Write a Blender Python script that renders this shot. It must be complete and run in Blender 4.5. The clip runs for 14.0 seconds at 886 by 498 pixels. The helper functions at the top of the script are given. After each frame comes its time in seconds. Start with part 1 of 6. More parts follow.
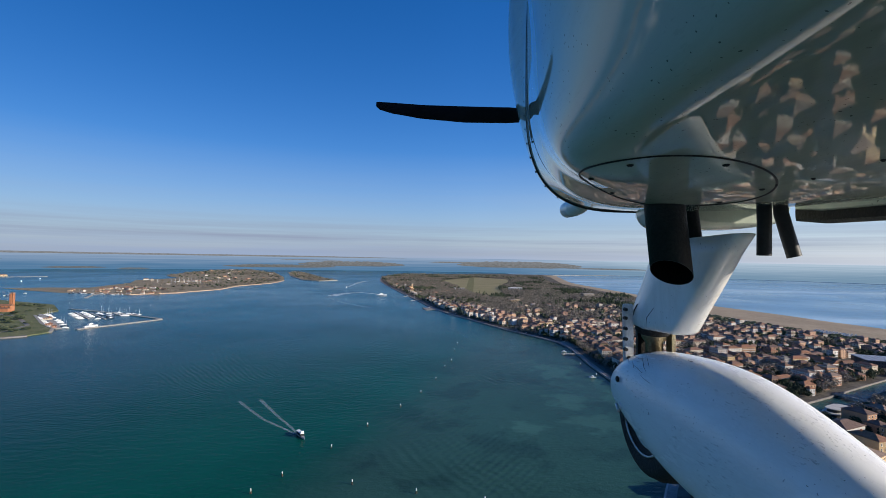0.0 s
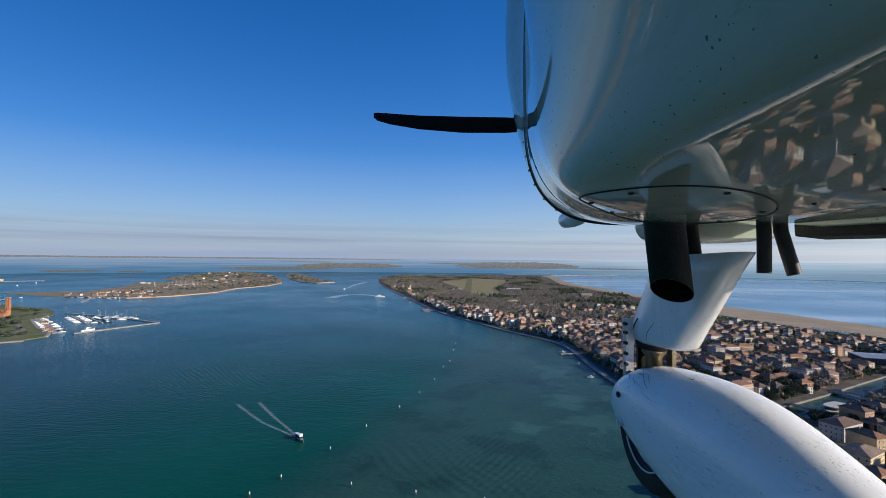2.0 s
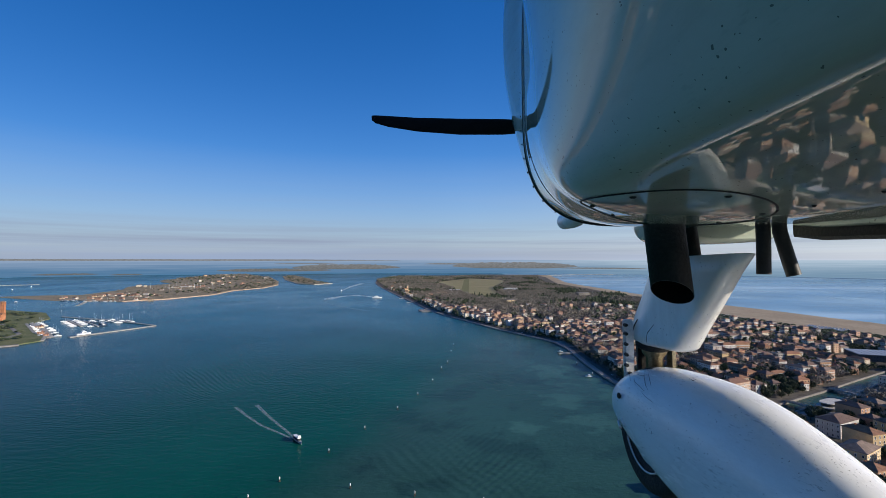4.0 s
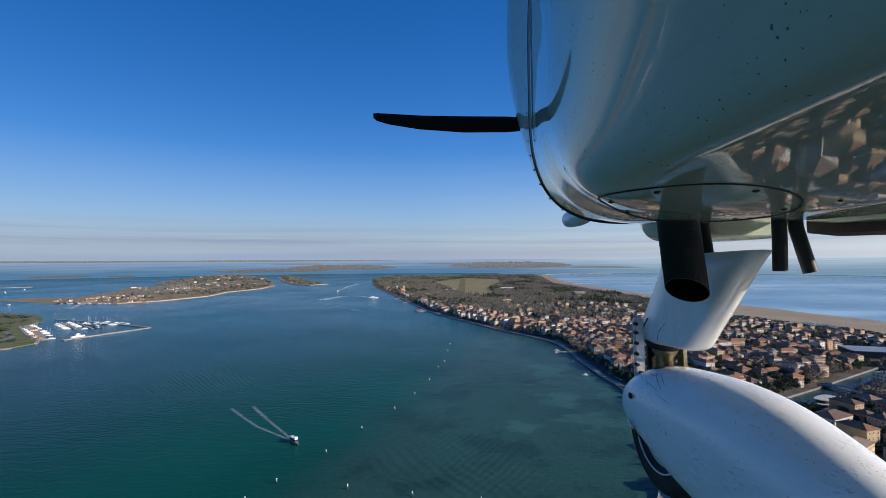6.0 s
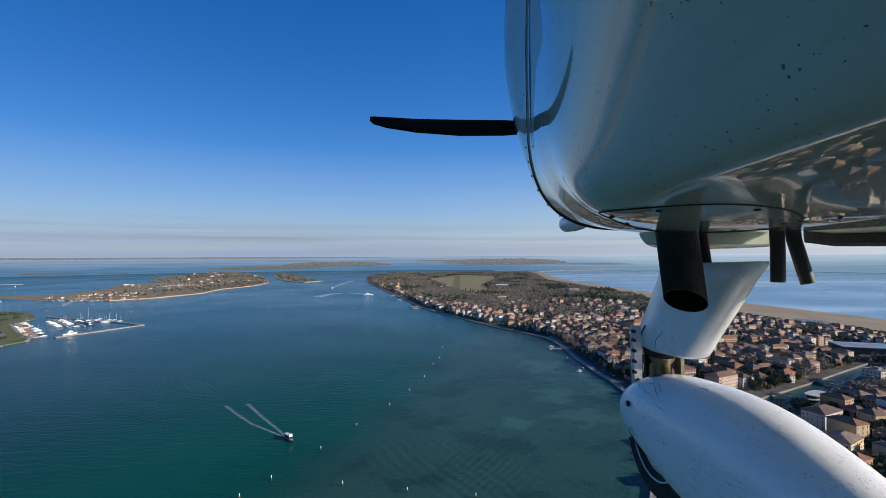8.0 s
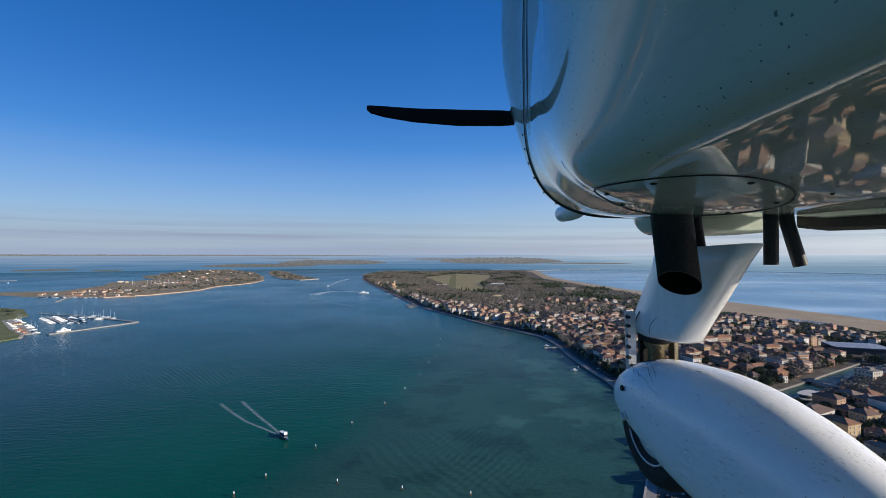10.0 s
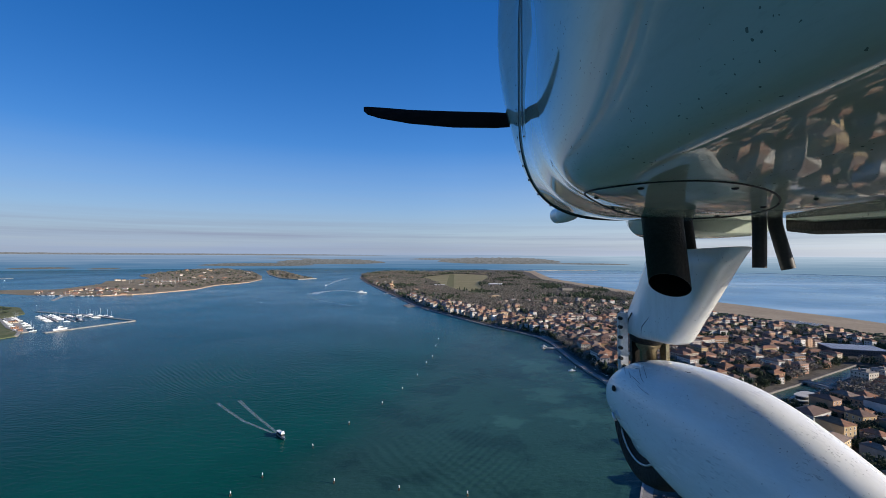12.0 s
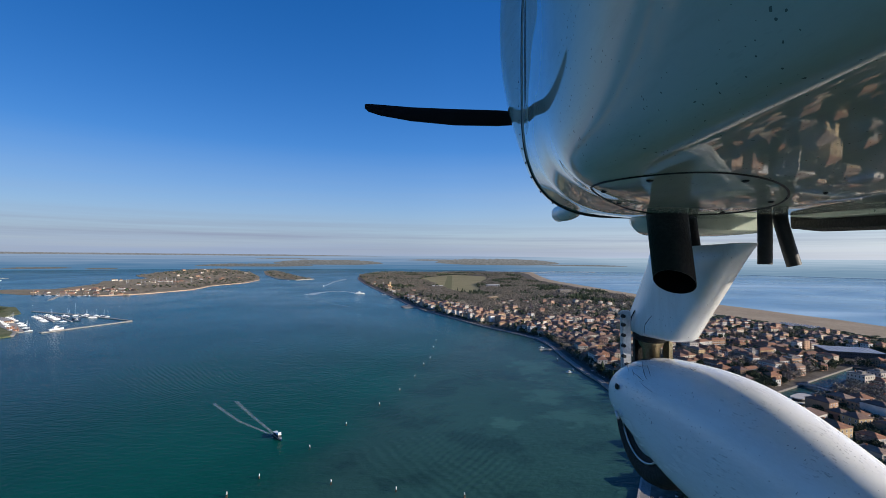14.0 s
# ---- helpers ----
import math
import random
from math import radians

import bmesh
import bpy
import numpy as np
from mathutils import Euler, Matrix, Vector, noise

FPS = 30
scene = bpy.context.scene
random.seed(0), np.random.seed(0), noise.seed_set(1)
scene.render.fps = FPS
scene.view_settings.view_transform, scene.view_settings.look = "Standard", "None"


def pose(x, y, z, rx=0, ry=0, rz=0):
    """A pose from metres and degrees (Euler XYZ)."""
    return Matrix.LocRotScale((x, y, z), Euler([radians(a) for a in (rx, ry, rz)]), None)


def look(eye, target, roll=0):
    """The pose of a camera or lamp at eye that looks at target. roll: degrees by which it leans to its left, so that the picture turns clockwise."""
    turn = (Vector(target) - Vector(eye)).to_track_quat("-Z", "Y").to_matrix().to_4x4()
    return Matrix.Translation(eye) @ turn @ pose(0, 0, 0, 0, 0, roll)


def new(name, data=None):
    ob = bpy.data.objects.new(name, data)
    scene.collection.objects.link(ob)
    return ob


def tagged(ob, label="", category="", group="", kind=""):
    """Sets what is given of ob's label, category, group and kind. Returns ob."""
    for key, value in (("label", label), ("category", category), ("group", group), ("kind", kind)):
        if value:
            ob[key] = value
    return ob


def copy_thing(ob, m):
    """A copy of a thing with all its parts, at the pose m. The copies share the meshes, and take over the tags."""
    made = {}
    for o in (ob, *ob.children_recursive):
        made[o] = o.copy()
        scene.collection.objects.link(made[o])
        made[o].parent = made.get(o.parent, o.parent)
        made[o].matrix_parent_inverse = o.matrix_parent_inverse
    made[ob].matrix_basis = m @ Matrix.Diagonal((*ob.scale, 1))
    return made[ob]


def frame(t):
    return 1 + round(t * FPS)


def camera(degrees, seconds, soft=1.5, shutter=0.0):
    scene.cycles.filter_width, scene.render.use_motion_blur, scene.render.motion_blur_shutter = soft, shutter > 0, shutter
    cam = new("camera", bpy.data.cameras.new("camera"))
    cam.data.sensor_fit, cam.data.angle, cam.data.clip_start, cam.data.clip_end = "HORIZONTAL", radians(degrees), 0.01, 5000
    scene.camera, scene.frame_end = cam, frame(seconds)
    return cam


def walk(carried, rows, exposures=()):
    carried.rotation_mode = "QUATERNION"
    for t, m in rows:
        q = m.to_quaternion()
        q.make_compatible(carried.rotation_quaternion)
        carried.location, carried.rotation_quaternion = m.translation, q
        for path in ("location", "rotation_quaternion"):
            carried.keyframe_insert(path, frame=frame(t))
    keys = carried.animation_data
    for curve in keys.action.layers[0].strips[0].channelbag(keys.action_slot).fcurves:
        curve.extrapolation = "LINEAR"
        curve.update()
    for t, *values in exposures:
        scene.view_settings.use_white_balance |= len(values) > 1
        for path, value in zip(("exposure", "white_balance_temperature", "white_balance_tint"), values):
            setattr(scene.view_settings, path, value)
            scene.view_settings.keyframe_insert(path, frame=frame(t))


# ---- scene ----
cam = camera(87.0, 14.0, soft=0.55)
ROWS = [
    (0.0, pose(0.0427, -0.0246, 139.9243, 91.142, -0.968, -0.298)),
    (0.5, pose(0.0589, -0.0319, 139.9378, 91.167, -0.867, -0.375)),
    (1.0, pose(0.0528, -0.0357, 139.9539, 91.201, -0.770, -0.444)),
    (1.5, pose(0.0403, -0.0241, 139.9607, 91.249, -0.654, -0.516)),
    (2.0, pose(0.0380, -0.0206, 139.9666, 91.276, -0.535, -0.570)),
    (2.5, pose(0.0402, -0.0226, 139.9726, 91.292, -0.417, -0.612)),
    (3.0, pose(0.0352, -0.0225, 139.9751, 91.316, -0.280, -0.701)),
    (5.5, pose(0.0125, -0.0057, 139.9705, 91.336, 0.177, -1.268)),
    (6.0, pose(-0.0021, 0.0035, 139.9714, 91.307, 0.280, -1.400)),
    (6.5, pose(-0.0006, -0.0014, 139.9806, 91.253, 0.378, -1.541)),
    (7.0, pose(-0.0001, -0.0003, 139.9991, 91.132, 0.355, -1.721)),
    (7.5, pose(-0.0032, 0.0046, 140.0102, 91.002, 0.328, -1.874)),
    (8.0, pose(-0.0110, 0.0081, 140.0022, 90.927, 0.274, -2.034)),
    (10.5, pose(-0.0108, 0.0039, 139.9609, 90.717, -0.129, -2.590)),
    (11.0, pose(-0.0042, -0.0045, 139.9667, 90.691, -0.225, -2.640)),
    (11.5, pose(0.0029, -0.0080, 139.9680, 90.720, -0.290, -2.693)),
    (12.0, pose(-0.0014, -0.0082, 139.9666, 90.753, -0.331, -2.737)),
    (12.5, pose(-0.0108, 0.0009, 139.9642, 90.811, -0.355, -2.837)),
    (13.0, pose(-0.0174, 0.0045, 139.9619, 90.847, -0.422, -2.933)),
    (13.5, pose(-0.0184, 0.0053, 139.9568, 90.871, -0.479, -2.971)),
    (14.0, pose(-0.0133, 0.0018, 139.9538, 90.892, -0.542, -2.987)),
]
walk(cam, ROWS, [(0.0, 0.34), (14.0, 0.34)])

# ---------------------------------------------------------------- light
SUN_AZ, SUN_EL = 109.0, 18.0
sun_dir = Vector((math.sin(radians(SUN_AZ)) * math.cos(radians(SUN_EL)),
                  math.cos(radians(SUN_AZ)) * math.cos(radians(SUN_EL)),
                  math.sin(radians(SUN_EL))))
world = bpy.data.worlds.new("winter_sky")
scene.world = world
world.use_nodes = True
wn, wl = world.node_tree.nodes, world.node_tree.links
wn.clear()
w_out = wn.new("ShaderNodeOutputWorld")
sky = wn.new("ShaderNodeTexSky")
sky.sky_type = "NISHITA"
sky.sun_disc = False
sky.sun_elevation, sky.sun_rotation = radians(SUN_EL), radians(SUN_AZ)
sky.altitude, sky.air_density, sky.dust_density, sky.ozone_density = 0, 1.0, 0.4, 4.5
bg = wn.new("ShaderNodeBackground")
bg.inputs["Strength"].default_value = 0.097
hs = wn.new("ShaderNodeHueSaturation")
hs.inputs["Hue"].default_value, hs.inputs["Saturation"].default_value = 0.507, 1.26
wl.new(sky.outputs[0], hs.inputs["Color"])
# thin winter haze and a veil of cloud low over the horizon
tc = wn.new("ShaderNodeTexCoord")
sep = wn.new("ShaderNodeSeparateXYZ")
wl.new(tc.outputs["Generated"], sep.inputs[0])
haze = wn.new("ShaderNodeBackground")
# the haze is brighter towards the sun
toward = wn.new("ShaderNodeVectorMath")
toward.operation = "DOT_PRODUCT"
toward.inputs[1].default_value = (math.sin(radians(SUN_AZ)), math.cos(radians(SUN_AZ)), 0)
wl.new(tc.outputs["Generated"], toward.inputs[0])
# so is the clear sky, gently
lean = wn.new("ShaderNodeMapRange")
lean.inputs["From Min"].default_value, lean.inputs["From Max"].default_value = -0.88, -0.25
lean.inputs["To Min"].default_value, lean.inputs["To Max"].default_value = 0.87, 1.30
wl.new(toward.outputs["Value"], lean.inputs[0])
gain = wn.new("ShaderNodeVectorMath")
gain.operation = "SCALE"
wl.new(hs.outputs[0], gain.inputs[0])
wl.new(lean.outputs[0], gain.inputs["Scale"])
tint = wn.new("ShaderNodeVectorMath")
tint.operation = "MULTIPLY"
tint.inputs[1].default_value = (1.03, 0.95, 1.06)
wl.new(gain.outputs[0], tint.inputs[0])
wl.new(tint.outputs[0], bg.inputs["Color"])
side = wn.new("ShaderNodeMapRange")
side.inputs["From Min"].default_value, side.inputs["From Max"].default_value = -0.35, 0.75
wl.new(toward.outputs["Value"], side.inputs[0])
tone = wn.new("ShaderNodeMix")
tone.data_type = "RGBA"
tone.inputs[6].default_value, tone.inputs[7].default_value = (0.275, 0.36, 0.54, 1), (0.64, 0.70, 0.80, 1)
wl.new(side.outputs[0], tone.inputs[0])
wl.new(tone.outputs[2], haze.inputs["Color"])
haze.inputs["Strength"].default_value = 0.90
ramp = wn.new("ShaderNodeValToRGB")
ramp.color_ramp.elements[0].position, ramp.color_ramp.elements[0].color = 0.0, (0.85, 0.85, 0.85, 1)
ramp.color_ramp.elements[1].position, ramp.color_ramp.elements[1].color = 0.22, (0, 0, 0, 1)
e = ramp.color_ramp.elements.new(0.06)
e.color = (0.46, 0.46, 0.46, 1)
wl.new(sep.outputs["Z"], ramp.inputs[0])
mp = wn.new("ShaderNodeMapping")
mp.inputs["Scale"].default_value = (1.6, 1.6, 42)
wl.new(tc.outputs["Generated"], mp.inputs[0])
nz = wn.new("ShaderNodeTexNoise")
nz.inputs["Scale"].default_value, nz.inputs["Detail"].default_value = 1.7, 5
wl.new(mp.outputs[0], nz.inputs["Vector"])
veil = wn.new("ShaderNodeMapRange")
veil.inputs["From Min"].default_value, veil.inputs["From Max"].default_value = 0.42, 0.62
veil.inputs["To Min"].default_value, veil.inputs["To Max"].default_value = 0.92, 1.08
wl.new(nz.outputs[0], veil.inputs[0])
mul = wn.new("ShaderNodeMath")
mul.operation = "MULTIPLY"
wl.new(ramp.outputs[0], mul.inputs[0])
wl.new(veil.outputs[0], mul.inputs[1])
mixs = wn.new("ShaderNodeMixShader")
wl.new(mul.outputs[0], mixs.inputs[0])
wl.new(bg.outputs[0], mixs.inputs[1])
wl.new(haze.outputs[0], mixs.inputs[2])
band = wn.new("ShaderNodeValToRGB")
band.color_ramp.elements[0].position, band.color_ramp.elements[0].color = 0.0, (0.12, 0.12, 0.12, 1)
band.color_ramp.elements[1].position, band.color_ramp.elements[1].color = 0.085, (0, 0, 0, 1)
e = band.color_ramp.elements.new(0.035)
e.color = (0.85, 0.85, 0.85, 1)
wl.new(sep.outputs["Z"], band.inputs[0])
mp2 = wn.new("ShaderNodeMapping")
mp2.inputs["Scale"].default_value = (0.8, 0.8, 42)
mp2.inputs["Rotation"].default_value = (0.012, -0.02, 0)
wl.new(tc.outputs["Generated"], mp2.inputs[0])
nz2 = wn.new("ShaderNodeTexNoise")
nz2.inputs["Scale"].default_value, nz2.inputs["Detail"].default_value, nz2.inputs["Roughness"].default_value = 1.3, 7, 0.6
wl.new(mp2.outputs[0], nz2.inputs["Vector"])
cut = wn.new("ShaderNodeMapRange")
cut.inputs["From Min"].default_value, cut.inputs["From Max"].default_value = 0.42, 0.66
wl.new(nz2.outputs[0], cut.inputs[0])
mul2 = wn.new("ShaderNodeMath")
mul2.operation = "MULTIPLY"
wl.new(band.outputs[0], mul2.inputs[0])
wl.new(cut.outputs[0], mul2.inputs[1])
cloud = wn.new("ShaderNodeBackground")
cloud.inputs["Color"].default_value = (0.225, 0.265, 0.37, 1)
mix2 = wn.new("ShaderNodeMixShader")
wl.new(mul2.outputs[0], mix2.inputs[0])
wl.new(mixs.outputs[0], mix2.inputs[1])
wl.new(cloud.outputs[0], mix2.inputs[2])
wl.new(mix2.outputs[0], w_out.inputs[0])

sun = new("sun", bpy.data.lights.new("sun", "SUN"))
sun.data.energy, sun.data.angle, sun.data.color = 5.0, radians(0.55), (1.0, 0.90, 0.76)
sun.matrix_world = look(tuple(sun_dir * 50), (0, 0, 0))


# ---------------------------------------------------------------- materials
def nodes_of(name, rough=0.6, metal=0.0, spec=0.5):
    m = bpy.data.materials.new(name)
    m.use_nodes = True
    t = m.node_tree
    b = t.nodes["Principled BSDF"]
    b.inputs["Roughness"].default_value = rough
    b.inputs["Metallic"].default_value = metal
    b.inputs["Specular IOR Level"].default_value = spec
    return m, t, b


def node(t, kind, **values):
    n = t.nodes.new(kind)
    for k, v in values.items():
        n.inputs[k].default_value = v
    return n


def mottled(name, dark, light, scale, fine=None, rough=0.7, metal=0.0, bump=0.0, spec=0.4, coords="Object", coat=0.0):
    """Two colours mixed by coarse and fine noise, with relief from the fine noise."""
    m, t, b = nodes_of(name, rough, metal, spec)
    c = t.nodes.new("ShaderNodeTexCoord")
    n1 = node(t, "ShaderNodeTexNoise", Scale=scale, Detail=5.0, Roughness=0.6)
    n2 = node(t, "ShaderNodeTexNoise", Scale=(fine or scale * 7), Detail=4.0)
    for n in (n1, n2):
        t.links.new(c.outputs[coords], n.inputs["Vector"])
    a = t.nodes.new("ShaderNodeMath")
    a.operation = "ADD"
    t.links.new(n1.outputs[0], a.inputs[0])
    t.links.new(n2.outputs[0], a.inputs[1])
    r = node(t, "ShaderNodeMapRange")
    r.inputs["From Min"].default_value, r.inputs["From Max"].default_value = 0.7, 1.3
    t.links.new(a.outputs[0], r.inputs[0])
    x = t.nodes.new("ShaderNodeMix")
    x.data_type = "RGBA"
    x.inputs[6].default_value, x.inputs[7].default_value = (*dark, 1), (*light, 1)
    t.links.new(r.outputs[0], x.inputs[0])
    t.links.new(x.outputs[2], b.inputs["Base Color"])
    if bump:
        k = node(t, "ShaderNodeBump", Strength=bump, Distance=0.02)
        t.links.new(n2.outputs[0], k.inputs["Height"])
        t.links.new(k.outputs[0], b.inputs["Normal"])
    b.inputs["Coat Weight"].default_value = coat
    b.inputs["Coat Roughness"].default_value = 0.05
    return m


def by_object(name, colours, noise_scale, rough=0.8, depth=0.25, island=False):
    """A colour for each object (or each island of one mesh) out of a row, with stains."""
    m, t, b = nodes_of(name, rough, 0, 0.3)
    src = t.nodes.new("ShaderNodeNewGeometry" if island else "ShaderNodeObjectInfo")
    r = t.nodes.new("ShaderNodeValToRGB")
    r.color_ramp.interpolation = "CONSTANT"
    for i, col in enumerate(colours):
        el = r.color_ramp.elements[i] if i < 2 else r.color_ramp.elements.new(i / len(colours))
        el.position, el.color = i / len(colours), (*col, 1)
    t.links.new(src.outputs["Random Per Island" if island else "Random"], r.inputs[0])
    c = t.nodes.new("ShaderNodeTexCoord")
    n = node(t, "ShaderNodeTexNoise", Scale=noise_scale, Detail=6.0, Roughness=0.65)
    t.links.new(c.outputs["Object"], n.inputs["Vector"])
    g = node(t, "ShaderNodeMapRange")
    g.inputs["From Min"].default_value, g.inputs["From Max"].default_value = 0.3, 0.7
    g.inputs["To Min"].default_value, g.inputs["To Max"].default_value = 1 - depth, 1 + depth * 0.5
    t.links.new(n.outputs[0], g.inputs[0])
    x = t.nodes.new("ShaderNodeVectorMath")
    x.operation = "SCALE"
    t.links.new(r.outputs[0], x.inputs[0])
    t.links.new(g.outputs[0], x.inputs["Scale"])
    t.links.new(x.outputs[0], b.inputs["Base Color"])
    return m


def aircraft_paint(name, base, specks, streak_axis, gloss, coat, scuff, spot=0.24):
    """White gloss paint with oil streaks along the airflow and dark insect specks."""
    m, t, b = nodes_of(name, 0.22, 0, 0.5)
    c = t.nodes.new("ShaderNodeTexCoord")
    mpn = t.nodes.new("ShaderNodeMapping")
    mpn.inputs["Scale"].default_value = streak_axis
    t.links.new(c.outputs["Object"], mpn.inputs[0])
    grime = node(t, "ShaderNodeTexNoise", Scale=3.0, Detail=8.0, Roughness=0.7)
    t.links.new(mpn.outputs[0], grime.inputs["Vector"])
    g = node(t, "ShaderNodeMapRange")
    g.inputs["From Min"].default_value, g.inputs["From Max"].default_value = 0.45, 0.75
    g.inputs["To Min"].default_value, g.inputs["To Max"].default_value = 0.0, 0.35
    t.links.new(grime.outputs[0], g.inputs[0])
    x = t.nodes.new("ShaderNodeMix")
    x.data_type = "RGBA"
    x.inputs[6].default_value, x.inputs[7].default_value = (*base, 1), (base[0] * 0.55, base[1] * 0.52, base[2] * 0.47, 1)
    t.links.new(g.outputs[0], x.inputs[0])
    wob = node(t, "ShaderNodeTexNoise", Scale=60.0, Detail=2.0)
    t.links.new(c.outputs["Object"], wob.inputs["Vector"])
    shift = t.nodes.new("ShaderNodeMix")
    shift.data_type = "RGBA"
    shift.inputs[0].default_value = 0.02
    t.links.new(c.outputs["Object"], shift.inputs[6])
    t.links.new(wob.outputs["Color"], shift.inputs[7])
    v = node(t, "ShaderNodeTexVoronoi", Scale=specks)
    t.links.new(shift.outputs[2], v.inputs["Vector"])
    few = node(t, "ShaderNodeTexNoise", Scale=specks * 0.18, Detail=2.0)
    t.links.new(c.outputs["Object"], few.inputs["Vector"])
    size = node(t, "ShaderNodeMapRange")
    size.inputs["From Min"].default_value, size.inputs["From Max"].default_value = 0.45, 0.75
    size.inputs["To Min"].default_value, size.inputs["To Max"].default_value = 0.06, spot
    t.links.new(few.outputs[0], size.inputs[0])
    lt = t.nodes.new("ShaderNodeMath")
    lt.operation = "LESS_THAN"
    t.links.new(v.outputs["Distance"], lt.inputs[0])
    t.links.new(size.outputs[0], lt.inputs[1])
    soft = t.nodes.new("ShaderNodeMath")
    soft.operation = "MULTIPLY"
    soft.inputs[1].default_value = 0.7
    t.links.new(lt.outputs[0], soft.inputs[0])
    y = t.nodes.new("ShaderNodeMix")
    y.data_type = "RGBA"
    y.inputs[7].default_value = (0.03, 0.03, 0.028, 1)
    t.links.new(x.outputs[2], y.inputs[6])
    t.links.new(soft.outputs[0], y.inputs[0])
    # scuffs: thin dark scratches gathered in places
    ms = t.nodes.new("ShaderNodeMapping")
    ms.inputs["Scale"].default_value, ms.inputs["Rotation"].default_value = (210, 60, 330), (0.5, 0.3, 0.2)
    t.links.new(c.outputs["Object"], ms.inputs[0])
    ns = node(t, "ShaderNodeTexNoise", Scale=1.0, Detail=3.0)
    t.links.new(ms.outputs[0], ns.inputs["Vector"])
    wh = node(t, "ShaderNodeTexNoise", Scale=9.0, Detail=4.0)
    t.links.new(c.outputs["Object"], wh.inputs["Vector"])
    r1 = node(t, "ShaderNodeMapRange")
    r1.inputs["From Min"].default_value, r1.inputs["From Max"].default_value = 0.60, 0.66
    t.links.new(ns.outputs[0], r1.inputs[0])
    r2 = node(t, "ShaderNodeMapRange")
    r2.inputs["From Min"].default_value, r2.inputs["From Max"].default_value, r2.inputs["To Max"].default_value = 0.50, 0.60, scuff
    t.links.new(wh.outputs[0], r2.inputs[0])
    pr = t.nodes.new("ShaderNodeMath")
    pr.operation = "MULTIPLY"
    t.links.new(r1.outputs[0], pr.inputs[0])
    t.links.new(r2.outputs[0], pr.inputs[1])
    z = t.nodes.new("ShaderNodeMix")
    z.data_type = "RGBA"
    z.inputs[7].default_value = (0.09, 0.085, 0.075, 1)
    t.links.new(y.outputs[2], z.inputs[6])
    t.links.new(pr.outputs[0], z.inputs[0])
    t.links.new(z.outputs[2], b.inputs["Base Color"])
    rr = node(t, "ShaderNodeMapRange")
    rr.inputs["To Min"].default_value, rr.inputs["To Max"].default_value = 0.0, gloss
    t.links.new(grime.outputs[0], rr.inputs[0])
    t.links.new(rr.outputs[0], b.inputs["Roughness"])
    b.inputs["Coat Weight"].default_value, b.inputs["Coat Roughness"].default_value, b.inputs["Coat IOR"].default_value = coat, 0.015, 1.55
    return m


# the cowl's white is greyed and greened: belly shade put into its base colour
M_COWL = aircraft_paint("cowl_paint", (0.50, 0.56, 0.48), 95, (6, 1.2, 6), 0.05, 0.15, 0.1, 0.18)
M_SPAT = aircraft_paint("fairing_paint", (0.83, 0.82, 0.80), 105, (9, 2.0, 9), 0.5, 0.15, 0.35, 0.16)
M_LEG = aircraft_paint("leg_paint", (0.82, 0.82, 0.80), 90, (9, 9, 2), 0.45, 0.15, 0.0, 0.12)
M_BLACK = mottled("sooty_steel", (0.008, 0.008, 0.008), (0.022, 0.021, 0.019), 20, 140, 0.42, 0.2, 0.15)
M_SOOT = mottled("soot", (0.002, 0.002, 0.002), (0.005, 0.005, 0.005), 20, 140, 0.95, 0, 0, 0.05)
M_RUBBER = mottled("tyre_rubber", (0.010, 0.010, 0.010), (0.028, 0.027, 0.026), 12, 120, 0.75, 0, 0.3)
M_HOSE = mottled("black_hose", (0.010, 0.010, 0.011), (0.022, 0.022, 0.022), 30, 200, 0.55)
M_PROP = mottled("black_composite", (0.006, 0.007, 0.010), (0.014, 0.014, 0.018), 10, 90, 0.6, 0, 0, 0.15)
M_BRONZE = mottled("cadmium_steel", (0.20, 0.15, 0.08), (0.42, 0.35, 0.22), 25, 160, 0.35, 0.8, 0.2)
M_ALU = mottled("worn_aluminium", (0.45, 0.46, 0.47), (0.70, 0.71, 0.72), 25, 160, 0.35, 0.6, 0.1)
M_SEAM = mottled("sealing_strip", (0.006, 0.006, 0.006), (0.014, 0.014, 0.014), 30, 100, 0.6)

M_SAND = mottled("beach_sand", (0.30, 0.23, 0.15), (0.43, 0.34, 0.23), 0.012, 0.15, 0.95, 0, 0, 0.1)
M_FIELD = mottled("airfield_grass", (0.20, 0.18, 0.085), (0.33, 0.275, 0.15), 0.008, 0.10, 0.95, 0, 0, 0.1)
M_RUNWAY = mottled("worn_turf", (0.13, 0.13, 0.055), (0.20, 0.18, 0.085), 0.02, 0.2, 0.95, 0, 0, 0.1)
M_LAWN = mottled("park_lawn", (0.09, 0.115, 0.045), (0.21, 0.20, 0.11), 0.03, 0.3, 0.95, 0, 0, 0.1)
M_SOIL = mottled("town_ground", (0.06, 0.053, 0.043), (0.17, 0.148, 0.118), 0.022, 0.25, 0.95, 0, 0, 0.1)
M_MARSH = mottled("winter_marsh", (0.17, 0.145, 0.09), (0.35, 0.28, 0.185), 0.01, 0.12, 0.95, 0, 0, 0.1)
M_PAVE = mottled("pale_paving", (0.15, 0.135, 0.12), (0.29, 0.265, 0.235), 0.06, 0.7, 0.85, 0, 0, 0.2)
M_ROAD = mottled("old_asphalt", (0.05, 0.05, 0.05), (0.11, 0.105, 0.10), 0.05, 0.5, 0.9, 0, 0, 0.2)
